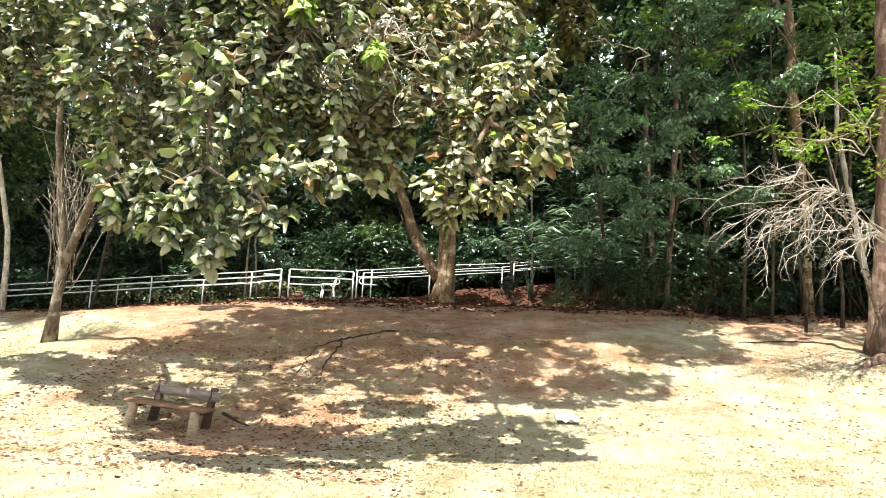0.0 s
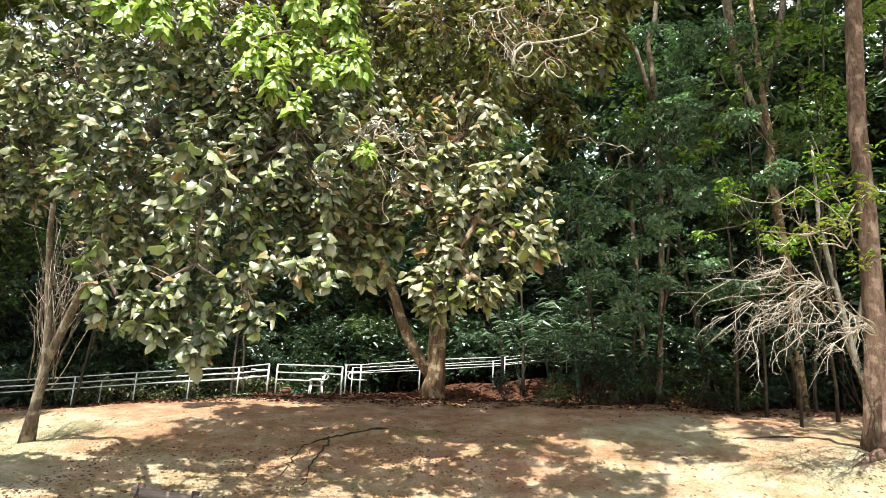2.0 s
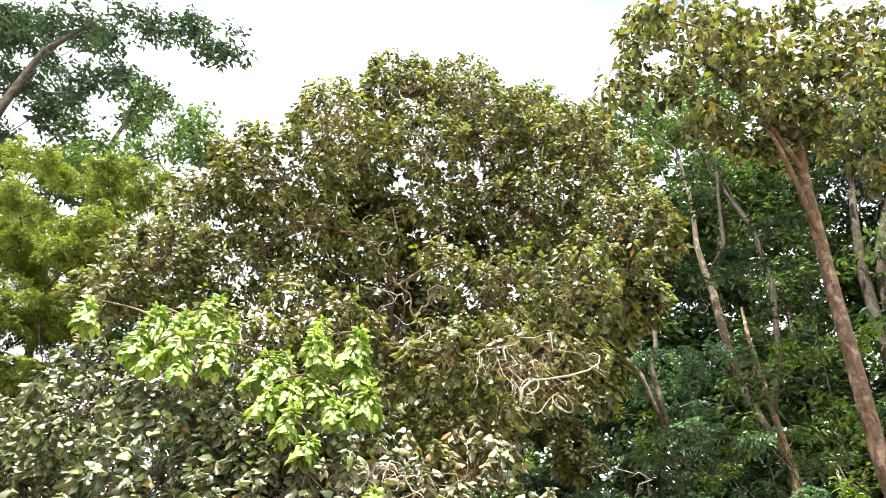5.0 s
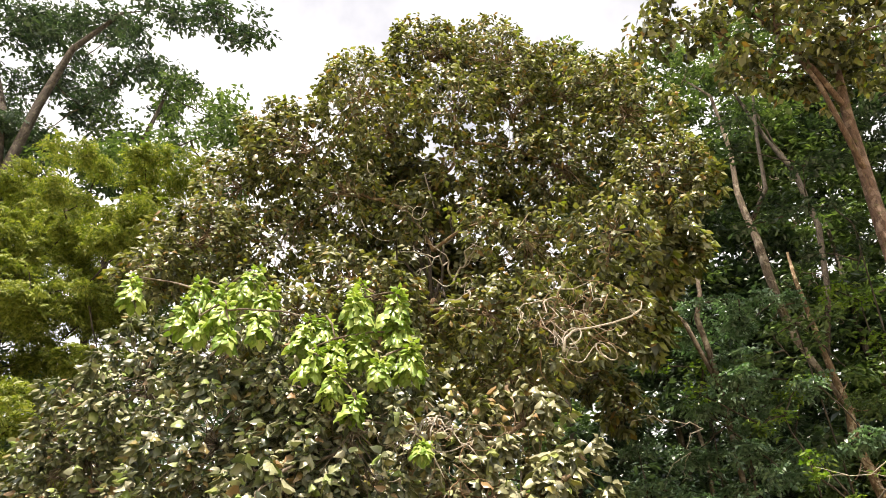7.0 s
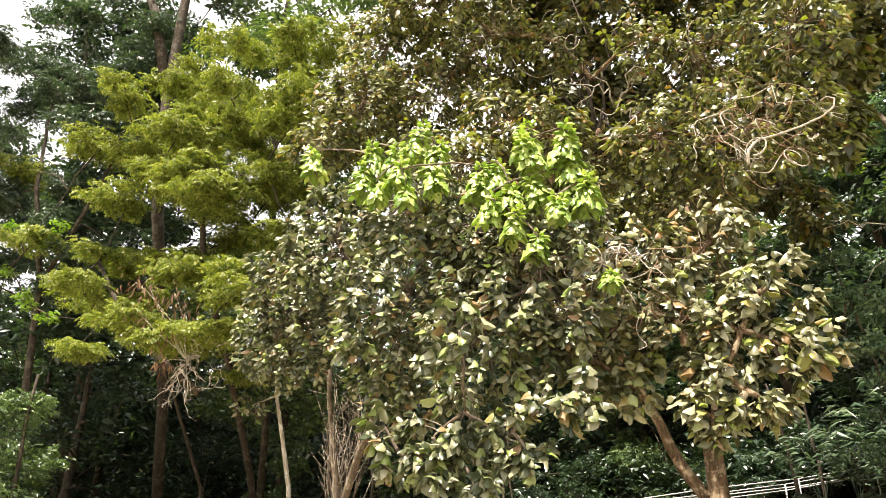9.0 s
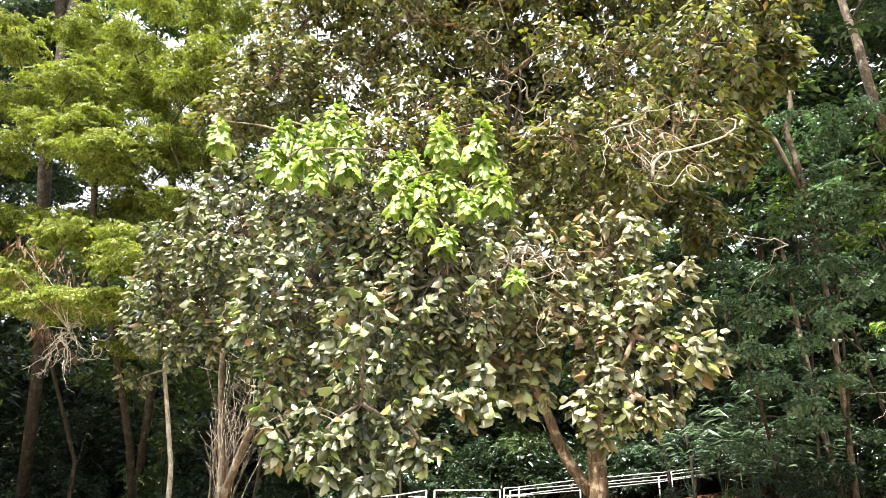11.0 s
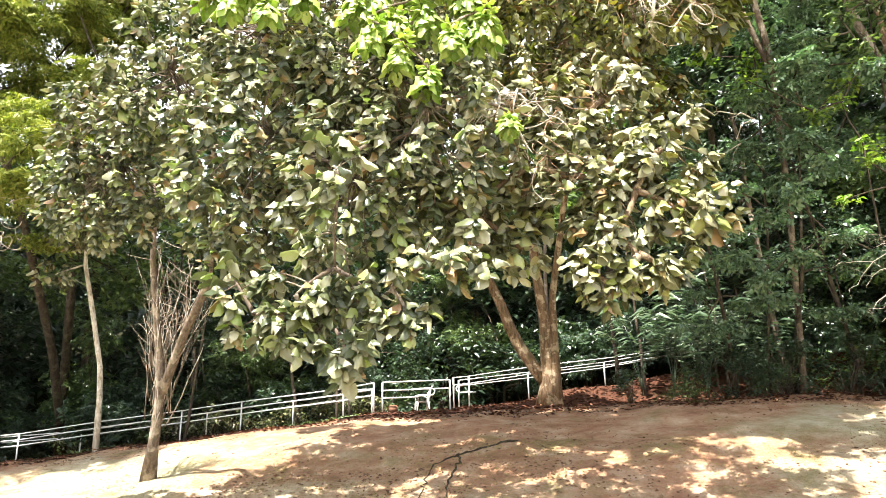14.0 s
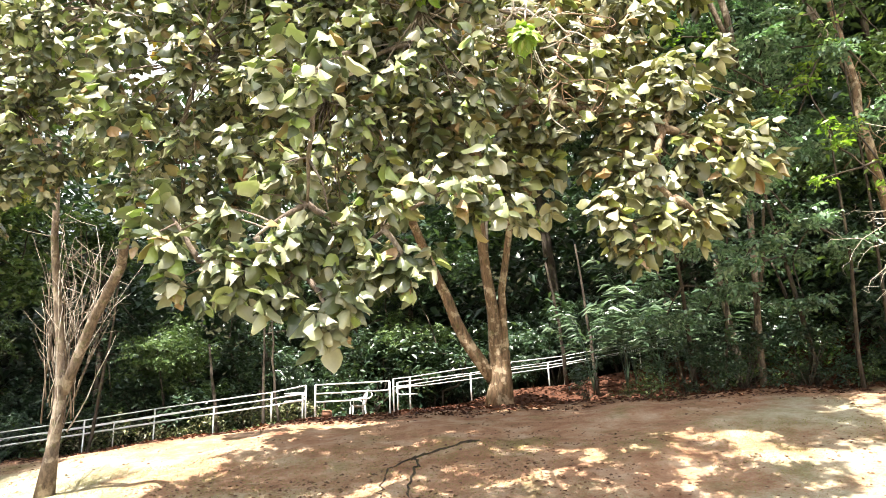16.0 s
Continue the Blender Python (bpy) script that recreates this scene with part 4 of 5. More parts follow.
for pts in ([(14.3, 22.6, 0.0), (14.2, 22.4, 6), (14.5, 22, 12), (14.82, 22, 16.69), (15.02, 22, 18.61), (15.45, 22, 20.93), (16.4, 22, 25)],
            [(15.6, 23.2, 0.0), (15.3, 22.9, 7), (15.3, 22.3, 13), (15.49, 22, 17.89), (15.95, 22, 19.74), (17.05, 22, 22.18), (18.5, 22, 25)]):
    pts[0] = (*pts[0][:2], ground_at(*pts[0][:2]) - 0.1)
    top = pts[-1]
    wood_tree("forest_tree", "dark forest tree leaning outwards behind the reddish trunk", pts[0], [(pts, (0.3, 0.27, 0.24, 0.22, 0.2, 0.16, 0.09))],
              [(top[0] + dx, top[1] + dy, top[2] + dz, 1.3) for dx, dy, dz in ((0, 0, 0.5), (-2, 0.5, -1), (1.5, 0.5, -2), (0.5, 1, 2.4), (-1.4, 0, 1.8))], 36, LEAF_DARK, BARK_DARK, SIMPLE, 220, (0.2, 0.36), 0.7)
lb = (12.5, 21.5, ground_at(12.5, 21.5) - 0.05)
wood_tree("leaning_sapling", "thin pale leaning trunk beside the reddish tree", lb,
          [([lb, (12.4, 21.4, 3.7), (12.28, 21.4, 4.3)], (0.12, 0.09, 0.085))] + further([([(10.78, 18.5, 3.9), (10.75, 18.5, 4.0), (10.5, 18.5, 5.4), (10.2, 18.6, 7.5), (10.3, 18.8, 10)], (0.075, 0.075, 0.07, 0.06, 0.03)),
           ([(10.7, 18.5, 4.4), (11.0, 18.4, 5.6), (11.5, 18.3, 7)], (0.06, 0.05, 0.03))], 1.157),
          [(10.3, 18.8, 10.2, 1.0), (11.4, 18.3, 7.6, 0.8)], 33, LEAF_MID, BARK_PALE, SIMPLE, 420, (0.12, 0.22))

# feathery shrubs and young trees on the right
def young_tree(base_xy, lobes, seed, leaf, blade=FROND, label="dark feathery young tree with sprays of fine leaves", bark=BARK_DARK, r=0.09, n=330, size=(0.3, 0.5), flat=0.5, name="young_tree"):
    b = (*base_xy, ground_at(*base_xy) - 0.06)
    top = lobes[0]
    mid = ((b[0] + top[0]) / 2 + 0.1, (b[1] + top[1]) / 2, (b[2] + top[2]) / 2)
    return wood_tree(name, label, b, [([b, (b[0] + 0.03, b[1], b[2] + 0.9), mid, top[:3]], (r, r * 0.85, r * 0.6, r * 0.3))], lobes, seed, leaf, bark, blade, n, size, flat, 0.2, 0.03)


def pads(seed, n, lo, hi, r=(0.45, 0.85)):
    """Flat sprays at scattered heights with dark gaps between."""
    g = np.random.default_rng(seed)
    return [(*g.uniform(lo, hi).round(2).tolist(), float(g.uniform(*r))) for _ in range(n)]


SPRAY_NEAR = [(*p, 0.62) for p in ((3.95, 19.0, 8.07), (4.85, 19.0, 7.79), (5.74, 19.0, 7.05), (3.69, 19.0, 6.82), (4.73, 19.0, 5.95), (4.2, 18.6, 6.6))]
SPRAY_MID = [(*p, 0.62) for p in ((6.61, 19.0, 9.1), (6.91, 19.0, 6.49), (6.04, 19.0, 6.0), (7.34, 19.0, 8.34), (5.56, 19.0, 10.17), (6.07, 18.5, 7.4), (5.3, 18.6, 5.4))]
TUFT_LOW = [(*p, 0.38) for p in ((7.8, 18.5, 8.57), (7.9, 18.5, 8.05), (8.12, 18.5, 10.52), (8.78, 18.5, 7.04), (6.9, 18.5, 9.4), (7.51, 18.5, 9.63), (5.37, 18.5, 10.44))]
TUFT_RIGHT = [(*p, 0.45) for p in ((9.69, 18.3, 8.22), (10.18, 18.3, 8.34), (9.46, 18.3, 6.86), (10.86, 18.5, 7.95), (10.39, 18.5, 9.09), (11.2, 18.5, 9.65), (11.7, 19, 9.68))]
TUFT_HIGH = [(*p, 0.5) for p in ((6.02, 19.5, 11.61), (8.17, 19.5, 10.61), (7.04, 19.5, 9.5), (8.91, 19.5, 11.12), (4.76, 19.5, 11.73), (5.7, 19.5, 10.46))]
TUFT_EDGE = [(*p, 0.55) for p in ((10.87, 19.5, 12.17), (11.36, 19.5, 11.78), (12.39, 19.5, 14.09), (12.98, 19.5, 14.66), (10.89, 19.5, 13.52), (10.27, 19.5, 13.94), (11.67, 19.5, 11.2))]
SPRAY_FRONT = [(*p, 0.5) for p in [(8.36, 18.2, 12.15), (8.76, 18.2, 11.62), (7.7, 18.2, 11.77), (9.24, 18.2, 12.35), (7.02, 18.2, 11.05), (8.07, 18.2, 10.9), (9.38, 18.2, 10.6)]]
TUFT_FRONT = [(*p, 0.36) for p in [(8.06, 17.4, 7.14), (9.22, 17.4, 7.75), (9.82, 17.4, 8.96), (7.62, 17.4, 7.99), (6.82, 17.4, 6.81), (8.78, 17.4, 6.6), (10.41, 17.4, 8.38), (10.96, 17.4, 9.15)]]
BLUE, FRESH = "young tree with layered bluish-green feathery sprays", "young tree with tufts of fresh yellow-green leaves"
young_tree((5.2, 22.6), SPRAY_NEAR + pads(141, 8, (3.2, 19.5, 4.8), (6.2, 22, 9.5)), 41, LEAF_SPRAY, SPRAY, BLUE, BARK_DARK, 0.07, 120, (0.3, 0.48), 0.22)
young_tree((6.9, 23.0), SPRAY_MID + pads(142, 10, (5.2, 19.5, 4.8), (8.8, 22, 11.5)), 42, LEAF_SPRAY, SPRAY, BLUE, BARK_DARK, 0.07, 120, (0.3, 0.48), 0.22)
young_tree((8.4, 22.6), pads(143, 20, (4.4, 18, 8.5), (9.4, 20.5, 14.5)), 46, LEAF_SPRAY, SPRAY, BLUE, BARK_DARK, 0.08, 110, (0.32, 0.5), 0.22)
young_tree((9.4, 20.8), SPRAY_FRONT, 49, LEAF_MID, SIMPLE, "young tree with layers of mid-green leaves before slender trunks", BARK_DARK, 0.05, 300, (0.14, 0.28), 0.4)
young_tree((9.7, 19.4), TUFT_FRONT, 50, LEAF_TUFT, SIMPLE, FRESH, BARK_DARK, 0.045, 300, (0.11, 0.22), 0.6)
young_tree((8.7, 21.0), TUFT_LOW, 43, LEAF_TUFT, SIMPLE, FRESH, BARK_DARK, 0.06, 330, (0.12, 0.24), 0.55)
young_tree((11.0, 20.2), TUFT_RIGHT, 44, LEAF_TUFT, SIMPLE, FRESH, BARK_DARK, 0.06, 330, (0.12, 0.24), 0.55)
young_tree((6.2, 22.9), TUFT_HIGH, 45, LEAF_TUFT, SIMPLE, FRESH, BARK_DARK, 0.05, 280, (0.14, 0.26), 0.45)
young_tree((10.9, 21.2), pads(144, 16, (7.6, 18.6, 13.5), (12, 20, 21)), 52, LEAF_DARK, SIMPLE, "young tree with sparse dark leaves around slender trunks", BARK_DARK, 0.06, 240, (0.16, 0.3), 0.5)
young_tree((12.4, 22.6), TUFT_EDGE, 47, LEAF_TUFT, SIMPLE, FRESH, BARK_DARK, 0.06, 300, (0.14, 0.26), 0.6)
young_tree((10.4, 17.3), [(8.2, 15, 6.1, 0.45), (7.5, 15.4, 6.3, 0.3), (9.0, 15, 6.4, 0.5), (9.7, 15.4, 7.2, 0.5), (9.5, 15.3, 5.7, 0.4)], 48, LEAF_BRIGHT, SIMPLE,
           "sunlit young tree with small yellow-green leaves", BARK_GREY, 0.05, 300, (0.1, 0.2), 0.7)

# dead, bleached boughs hanging beside the slender trunk
def dead_bough(root, tips, seed, r0, label, spread_=0.5, twigs=6, mat_=DEAD_WOOD, name="dead_bough"):
    rng = np.random.default_rng(seed)
    root = np.array(root, float)
    ob = thing(name, root, label, "dead branch")
    for tip in tips:
        main = bend(root, tip, rng, 0.2, 0.2, 9)
        main[2:-1] += rng.normal(0, 0.05 * np.linalg.norm(main[-1] - main[0]), (6, 3))
        geos = [tube(main - root, np.linspace(r0, r0 * 0.3, 9), 6, 0.05, rng)]
        for k in range(twigs):
            s = main[rng.integers(2, 8)]
            e = s + unit(np.array(tip) - root + rng.normal(0, 0.9, 3)) * rng.uniform(0.4, 1.0) * spread_ * 1.6 + np.array([0, 0, -0.25 * spread_])
            w = bend(s, e, rng, 0.1, 0.2, 6)
            geos.append(tube(w - root, np.linspace(r0 * 0.5, r0 * 0.12, 6), 4))
            for _ in range(3):
                s2 = w[rng.integers(2, 6)]
                e2 = s2 + unit(e - s + rng.normal(0, 0.7, 3)) * rng.uniform(0.2, 0.5) * spread_
                geos.append(tube(bend(s2, e2, rng, 0.03, 0.1, 4) - root, np.linspace(r0 * 0.2, r0 * 0.08, 4), 3))
        part("bough", join(geos), mat_, ob)
    return ob


dead_bough((8.8, 15.8, 5.3), [(6.15, 15, 4.68), (5.99, 15, 3.7), (6.77, 15, 3.25), (7.23, 15, 3.36), (6.55, 15, 5.5), (7.54, 15, 3.37), (7.01, 15, 3.75), (6.3, 15, 4.2)], 51, 0.015,
           "bleached dead boughs with bare twigs hanging over the bank", 0.55, 12)
dead_bough((10.4, 16.8, 4.4), [(7.6, 15.2, 4.7), (8.32, 15, 3.65), (8.78, 15, 3.67), (8.1, 15, 4.2), (7.4, 15.2, 5.4)], 57, 0.019, "bleached dead bough reaching from the reddish trunk", 0.6, 10)
dead_bough((9.6, 16.2, 6.2), [(7.8, 15.6, 7.2), (6.92, 15.8, 7.3), (7.9, 15.6, 6.0)], 67, 0.018, "thin arching dead bough over the bank", 0.5, 4)
dead_bough((5.3, 18.4, 9.4), [(4.4, 18, 8.16), (3.6, 18, 9.3)], 68, 0.018, "thin grey dead bough in the shade of the wood", 0.4, 3)
dead_bough((1.6, 10.9, 8.6), [(1.75, 10.0, 7.0), (2.0, 10.0, 7.1), (3.1, 10.0, 7.5), (1.2, 10.2, 7.6)], 52, 0.012,
           "bare pale dead twigs hanging from the crown", 0.3, 5)
dead_bough((-0.2, 9.6, 5.9), [(0.1, 9.2, 4.9), (0.35, 9.2, 5.3), (-0.5, 9.1, 5.2)], 53, 0.018, "bare curling twigs among the leaves", 0.3, 5)
dead_bough((-14.5, 17.5, 7.9), [(-13.0, 16.6, 6.8), (-13.4, 16.4, 6.2), (-14.4, 16.6, 6.6)], 54, 0.03, "dead twigs with withered leaves", 0.6, 8)
dead_bough((-0.3, 13.0, 10.6), [(-0.9, 12, 10.2), (0.4, 12, 10.8), (-0.4, 12, 9.2)], 55, 0.025, "bare forked grey boughs inside the crown", 0.5, 3)
dead_bough((-0.6, 13.4, 9.6), [(-0.9, 13.3, 11.8), (-0.1, 13.3, 12.6), (-0.5, 13.2, 13.8), (-1.6, 13.2, 12.2)], 56, 0.05, "dark forked inner boughs of the crown", 0.6, 3, BARK_DARK, "inner_bough")

def vine_tangle(center, spread_, count, seed, label, material, r=0.009):
    """Loose curling vines: each a smooth wandering curve."""
    rng = np.random.default_rng(seed)
    c = np.array(center, float)
    ob = thing("vine_tangle", c, label, "vine", "tangled vines")
    for _ in range(count):
        n = 16
        p = rng.uniform(-1, 1, 3) * np.array(spread_) * 0.5
        d = unit(np.array([rng.normal(0, 1), rng.normal(0, 0.5), rng.normal(-0.6, 0.7)]))
        ax = unit(rng.normal(0, 1, 3))
        bend_ = rng.choice([-1, 1]) * rng.uniform(0.15, 0.5)
        long_ = rng.uniform(0.6, 1.6)
        pts = [p]
        for i in range(n):
            d = unit(d + np.cross(ax, d) * bend_ + rng.normal(0, 0.08, 3) + np.array([0, 0, -0.03]))
            pts.append(pts[-1] + d * rng.uniform(0.03, 0.06) * long_)
        w = rng.uniform(0.5, 1.2) * r
        part("vine", tube(pts, np.linspace(w, w * 0.5, n + 1), 5), material, ob)
    return ob


vine_tangle((2.0, 10.4, 8.2), (1.3, 0.5, 1.8), 30, 58, "tangle of curling red-brown vines in the crown", VINE)
vine_tangle((0.2, 9.6, 5.4), (1.2, 0.4, 1.0), 18, 59, "tangle of curling brown vines among the leaves", VINE)
vine_tangle((-0.2, 9.2, 5.1), (0.9, 0.3, 0.9), 7, 60, "bare pale curling vines among the leaves", DEAD_WOOD)
vine_tangle((2.3, 10.2, 7.6), (0.9, 0.4, 0.9), 8, 63, "bare pale curling vines hanging from the crown", DEAD_WOOD, 0.012)
vine_tangle((-2.0, 12.4, 11.6), (3.0, 0.8, 3.0), 16, 64, "bare pale twigs showing through the high crown", DEAD_WOOD, 0.012)
ob = thing("looping_vine", (2.0, 10.2, 7.55), "bare pale vine curling into an open loop", "vine")
part("vine", tube([(0, 0, 0), (0.25, -0.05, 0.0), (0.55, -0.1, 0.03), (0.85, -0.15, 0.1), (1.02, -0.16, 0.22), (1.05, -0.15, 0.36), (0.96, -0.12, 0.43), (0.88, -0.1, 0.4)],
                  (0.016, 0.016, 0.015, 0.014, 0.013, 0.012, 0.01, 0.008), 6), DEAD_WOOD, ob)
part("stub", tube([(-0.22, -0.1, -0.42), (-0.18, -0.1, -0.2), (-0.05, -0.05, -0.05), (0.02, 0, 0.02)], (0.03, 0.024, 0.018, 0.014), 6), DEAD_WOOD, ob)
vine_tangle((9.3, 20.0, 15.5), (2.4, 0.8, 7.0), 26, 70, "grey vines hanging along slender trunks", BARK_GREY, 0.02)
vine_tangle((10.6, 20.2, 9.5), (2.4, 0.8, 4.0), 26, 71, "brown vines hanging along slender trunks", VINE, 0.02)
vine_tangle((8.4, 15.6, 5.2), (2.2, 1.0, 1.6), 18, 65, "thin dry vines hanging beside the bank", VINE)
vine_tangle((-12.8, 16.2, 7.2), (1.8, 0.6, 1.6), 20, 66, "grey dry vines beside the leaning tree", DEAD_WOOD)

# withered leaves hanging on the dead twigs
rng = np.random.default_rng(69)
o = np.array([-13.6, 16.4, 7.4])
dry = thing("withered_spray", o, "withered pinkish-brown leaves hanging on a dead twig", "dead leaves")
for c in [(-16.11, 16.3, 10.21), (-15.47, 16.3, 9.92), (-15.59, 16.3, 9.0), (-14.31, 16.3, 8.13), (-14.37, 16.3, 7.44), (-13.81, 16.3, 8.78), (-14.4, 16.3, 9.59)]:
    c = np.array(c)
    n = 26
    P = c + rng.normal(0, 0.22, (n, 3))
    part("twig", tube(bend(o, c, rng, 0.1, 0.1, 6) - o, np.linspace(0.012, 0.005, 6), 4), DEAD_WOOD, dry)
    part("withered_foliage", scatter(LONG, P - o, np.stack([rng.normal(0, 0.25, n), rng.normal(0, 0.25, n), -np.ones(n)], 1), rng.normal(0, 1, (n, 3)), rng.uniform(0.2, 0.4, n)), LEAF_DRY, dry, "", "stuff")

# thin bare suckers round the foot of the leaning tree
rng = np.random.default_rng(61)
suckers = thing("dead_suckers", lt, "bundle of thin dry bare stems round the trunk", "dead stems")
for k in range(46):
    a = rng.uniform(0, 6.28)
    r = rng.uniform(0.1, 0.3)
    z0 = rng.uniform(1.1, 2.5)
    p0 = np.array([0.25 + r * math.cos(a), -0.25 + r * math.sin(a), z0])
    p1 = p0 + np.array([rng.normal(0.0, 0.42), rng.normal(0, 0.4), rng.uniform(1.4, 3.2)])
    w = bend(p0, p1, rng, 0.02, 0.06, 6)
    geos = [tube(w, np.linspace(rng.uniform(0.008, 0.02), 0.004, 6), 4)]
    for _ in range(3):
        s = w[rng.integers(2, 6)]
        geos.append(tube(bend(s, s + np.array([rng.normal(0, 0.3), rng.normal(0, 0.3), rng.uniform(0.1, 0.6)]), rng, 0.05, 0.1, 4), (0.008, 0.006, 0.005, 0.003), 3))
    part("stem", join(geos), DEAD_WOOD if k % 3 == 0 else BARK_GREY, suckers)

# thin trunks standing in the dark wood
rng = np.random.default_rng(62)
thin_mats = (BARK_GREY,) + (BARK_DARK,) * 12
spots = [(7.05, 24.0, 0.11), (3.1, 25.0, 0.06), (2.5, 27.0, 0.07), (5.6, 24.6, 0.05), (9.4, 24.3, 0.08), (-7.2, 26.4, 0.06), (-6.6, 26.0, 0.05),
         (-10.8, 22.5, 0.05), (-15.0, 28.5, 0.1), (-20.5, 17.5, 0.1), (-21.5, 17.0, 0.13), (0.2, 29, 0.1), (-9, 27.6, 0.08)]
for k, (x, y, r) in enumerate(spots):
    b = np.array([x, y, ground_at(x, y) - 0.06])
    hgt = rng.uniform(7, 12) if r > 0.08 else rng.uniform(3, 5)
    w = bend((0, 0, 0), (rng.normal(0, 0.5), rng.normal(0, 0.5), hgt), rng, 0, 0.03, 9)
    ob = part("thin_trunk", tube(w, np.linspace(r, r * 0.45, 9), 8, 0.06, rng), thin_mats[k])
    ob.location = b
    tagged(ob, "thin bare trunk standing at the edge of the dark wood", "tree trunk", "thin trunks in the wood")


# palm-like shrubs with long glossy leaflets at the edge of the wood
def palm_shrub(x, y, h, seed):
    rng = np.random.default_rng(seed)
    ob = thing("palm_shrub", (x, y, ground_at(x, y) - 0.03), "palm-like shrub with long glossy dark leaflets", "palm", "palms at the wood's edge")
    for k in range(rng.integers(7, 10)):
        a = k * 2.4 + rng.uniform(-0.3, 0.3)
        reach, top = rng.uniform(0.6, 1.3), h * rng.uniform(0.6, 1.1)
        s = np.linspace(0, 1, 9)
        p = np.stack([np.cos(a) * reach * s ** 1.6, np.sin(a) * reach * s ** 1.6, top * (1.25 * s - 0.35 * s ** 3)], 1)
        stalk = part("frond", tube(p, np.linspace(0.014, 0.004, 9), 4), LEAF_DARK, ob)
        q = np.repeat(np.linspace(0.42, 1.0, 11), 2)
        P = np.stack([np.interp(q, s, p[:, i]) for i in range(3)], 1)
        side = np.array([-math.sin(a), math.cos(a), 0.0]) * np.tile([1.0, -1.0], 11)[:, None]
        A = side + np.array([math.cos(a), math.sin(a), 0.0]) * 0.7 + np.array([0, 0, 0.1]) + rng.normal(0, 0.12, (22, 3))
        part("blade", scatter(LONG, P, A, np.tile([0.0, 0, 1.0], (22, 1)) + rng.normal(0, 0.2, (22, 3)), rng.uniform(0.4, 0.7, 22)), LEAF_PALM, stalk, "", "stuff")
    return ob


for k, (x, y, h) in enumerate([(3.0, 25.0, 3.2), (3.9, 24.6, 3.8), (4.8, 24.2, 3.4), (5.6, 24.0, 4.2), (4.4, 25.6, 4.6), (6.4, 23.8, 3.4)]):
    palm_shrub(x, y, h, 300 + k)

# ---- shrubs and the far wood ----
def shrub_model(seed, leaf, n, size, blade, w, h):
    rng = np.random.default_rng(seed)
    ob = thing("shrub", (0, 0, -60 - seed), "dense dark green shrub at the foot of the wood", "shrub", "understory shrubs")
    lobes = [(rng.normal(0, w * 0.4), rng.normal(0, w * 0.3), rng.uniform(0.3, h), rng.uniform(0.5, 0.9)) for _ in range(8)]
    for l in lobes:
        part("stem", tube(bend((0, 0, 0), l[:3], rng, 0.1, 0.1, 5), np.linspace(0.03, 0.01, 5), 4), BARK_DARK, ob)
    P, A, N, S = cloud(lobes, n, rng, size, 0.9, 0.3)
    part("foliage", scatter(blade, P, A, N, S), leaf, ob, "", "stuff")
    return ob


models = [shrub_model(1, LEAF_DARK, 210, (0.12, 0.26), SIMPLE, 1.6, 2.0), shrub_model(2, LEAF_MID, 210, (0.1, 0.2), SIMPLE, 1.4, 1.6),
          shrub_model(3, LEAF_DARK, 110, (0.3, 0.55), FROND, 1.6, 2.6), shrub_model(4, LEAF_DARK, 200, (0.16, 0.32), SIMPLE, 1.8, 2.6)]
rng = np.random.default_rng(71)
edge = [(x + rng.uniform(-0.4, 0.4), rng.uniform(21.6, 23.4)) for x in np.arange(2.6, 13, 0.7)]
places = [(x + rng.uniform(-0.5, 0.5), rng.uniform(28.2, 30)) for x in np.arange(-32, -4, 0.95)] + \
         [(x + rng.uniform(-0.5, 0.5), rng.uniform(30.8, 32.5)) for x in np.arange(-4, 7, 0.8)] + \
         [(x + rng.uniform(-0.6, 0.6), rng.uniform(24.2, 27.2)) for x in np.arange(5.6, 20, 0.9)] + \
         [(x + rng.uniform(-0.6, 0.6), rng.uniform(17.5, 22)) for x in np.arange(-30, -19.8, 0.5)] + \
         [(x + rng.uniform(-0.5, 0.5), rng.uniform(21.5, 24)) for x in np.arange(10.5, 18, 1.2)]
# shrubs close behind the railing; pale leaf colour stands in for sunlight on them
pale_shrub = shrub_model(5, LEAF_BIG, 150, (0.1, 0.2), SIMPLE, 1.0, 1.2)
tagged(pale_shrub, "pale green shrub close behind the railing, sunlight put into its leaf colour", "shrub", "shrubs behind the railing")
for k, x in enumerate(np.arange(-17.5, -5.8, 1.05)):
    q = pose(x, 27.5 + rng.uniform(-0.2, 0.5), ground_at(x, 27.6) - 0.05, 0, 0, rng.uniform(0, 360)) @ Matrix.Scale(rng.uniform(0.6, 1.0), 4)
    (pale_shrub if k == 0 else copy_thing(pale_shrub, q)).matrix_basis = q
for x, y in edge:
    q = pose(x, y, ground_at(x, y) - 0.05, 0, 0, rng.uniform(0, 360)) @ Matrix.Scale(rng.uniform(0.3, 0.62), 4)
    copy_thing(models[int(rng.integers(0, 4))], q).matrix_basis = q
used = set()
for k, (x, y) in enumerate(places):
    m = pose(x, y, ground_at(x, y) - 0.05, 0, 0, rng.uniform(0, 360)) @ Matrix.Scale(rng.uniform(0.8, 1.35), 4)
    i = int(rng.integers(0, 4))
    if i not in used:
        used.add(i)
        models[i].matrix_basis = m
    else:
        c = copy_thing(models[i], m)
        c.matrix_basis = m


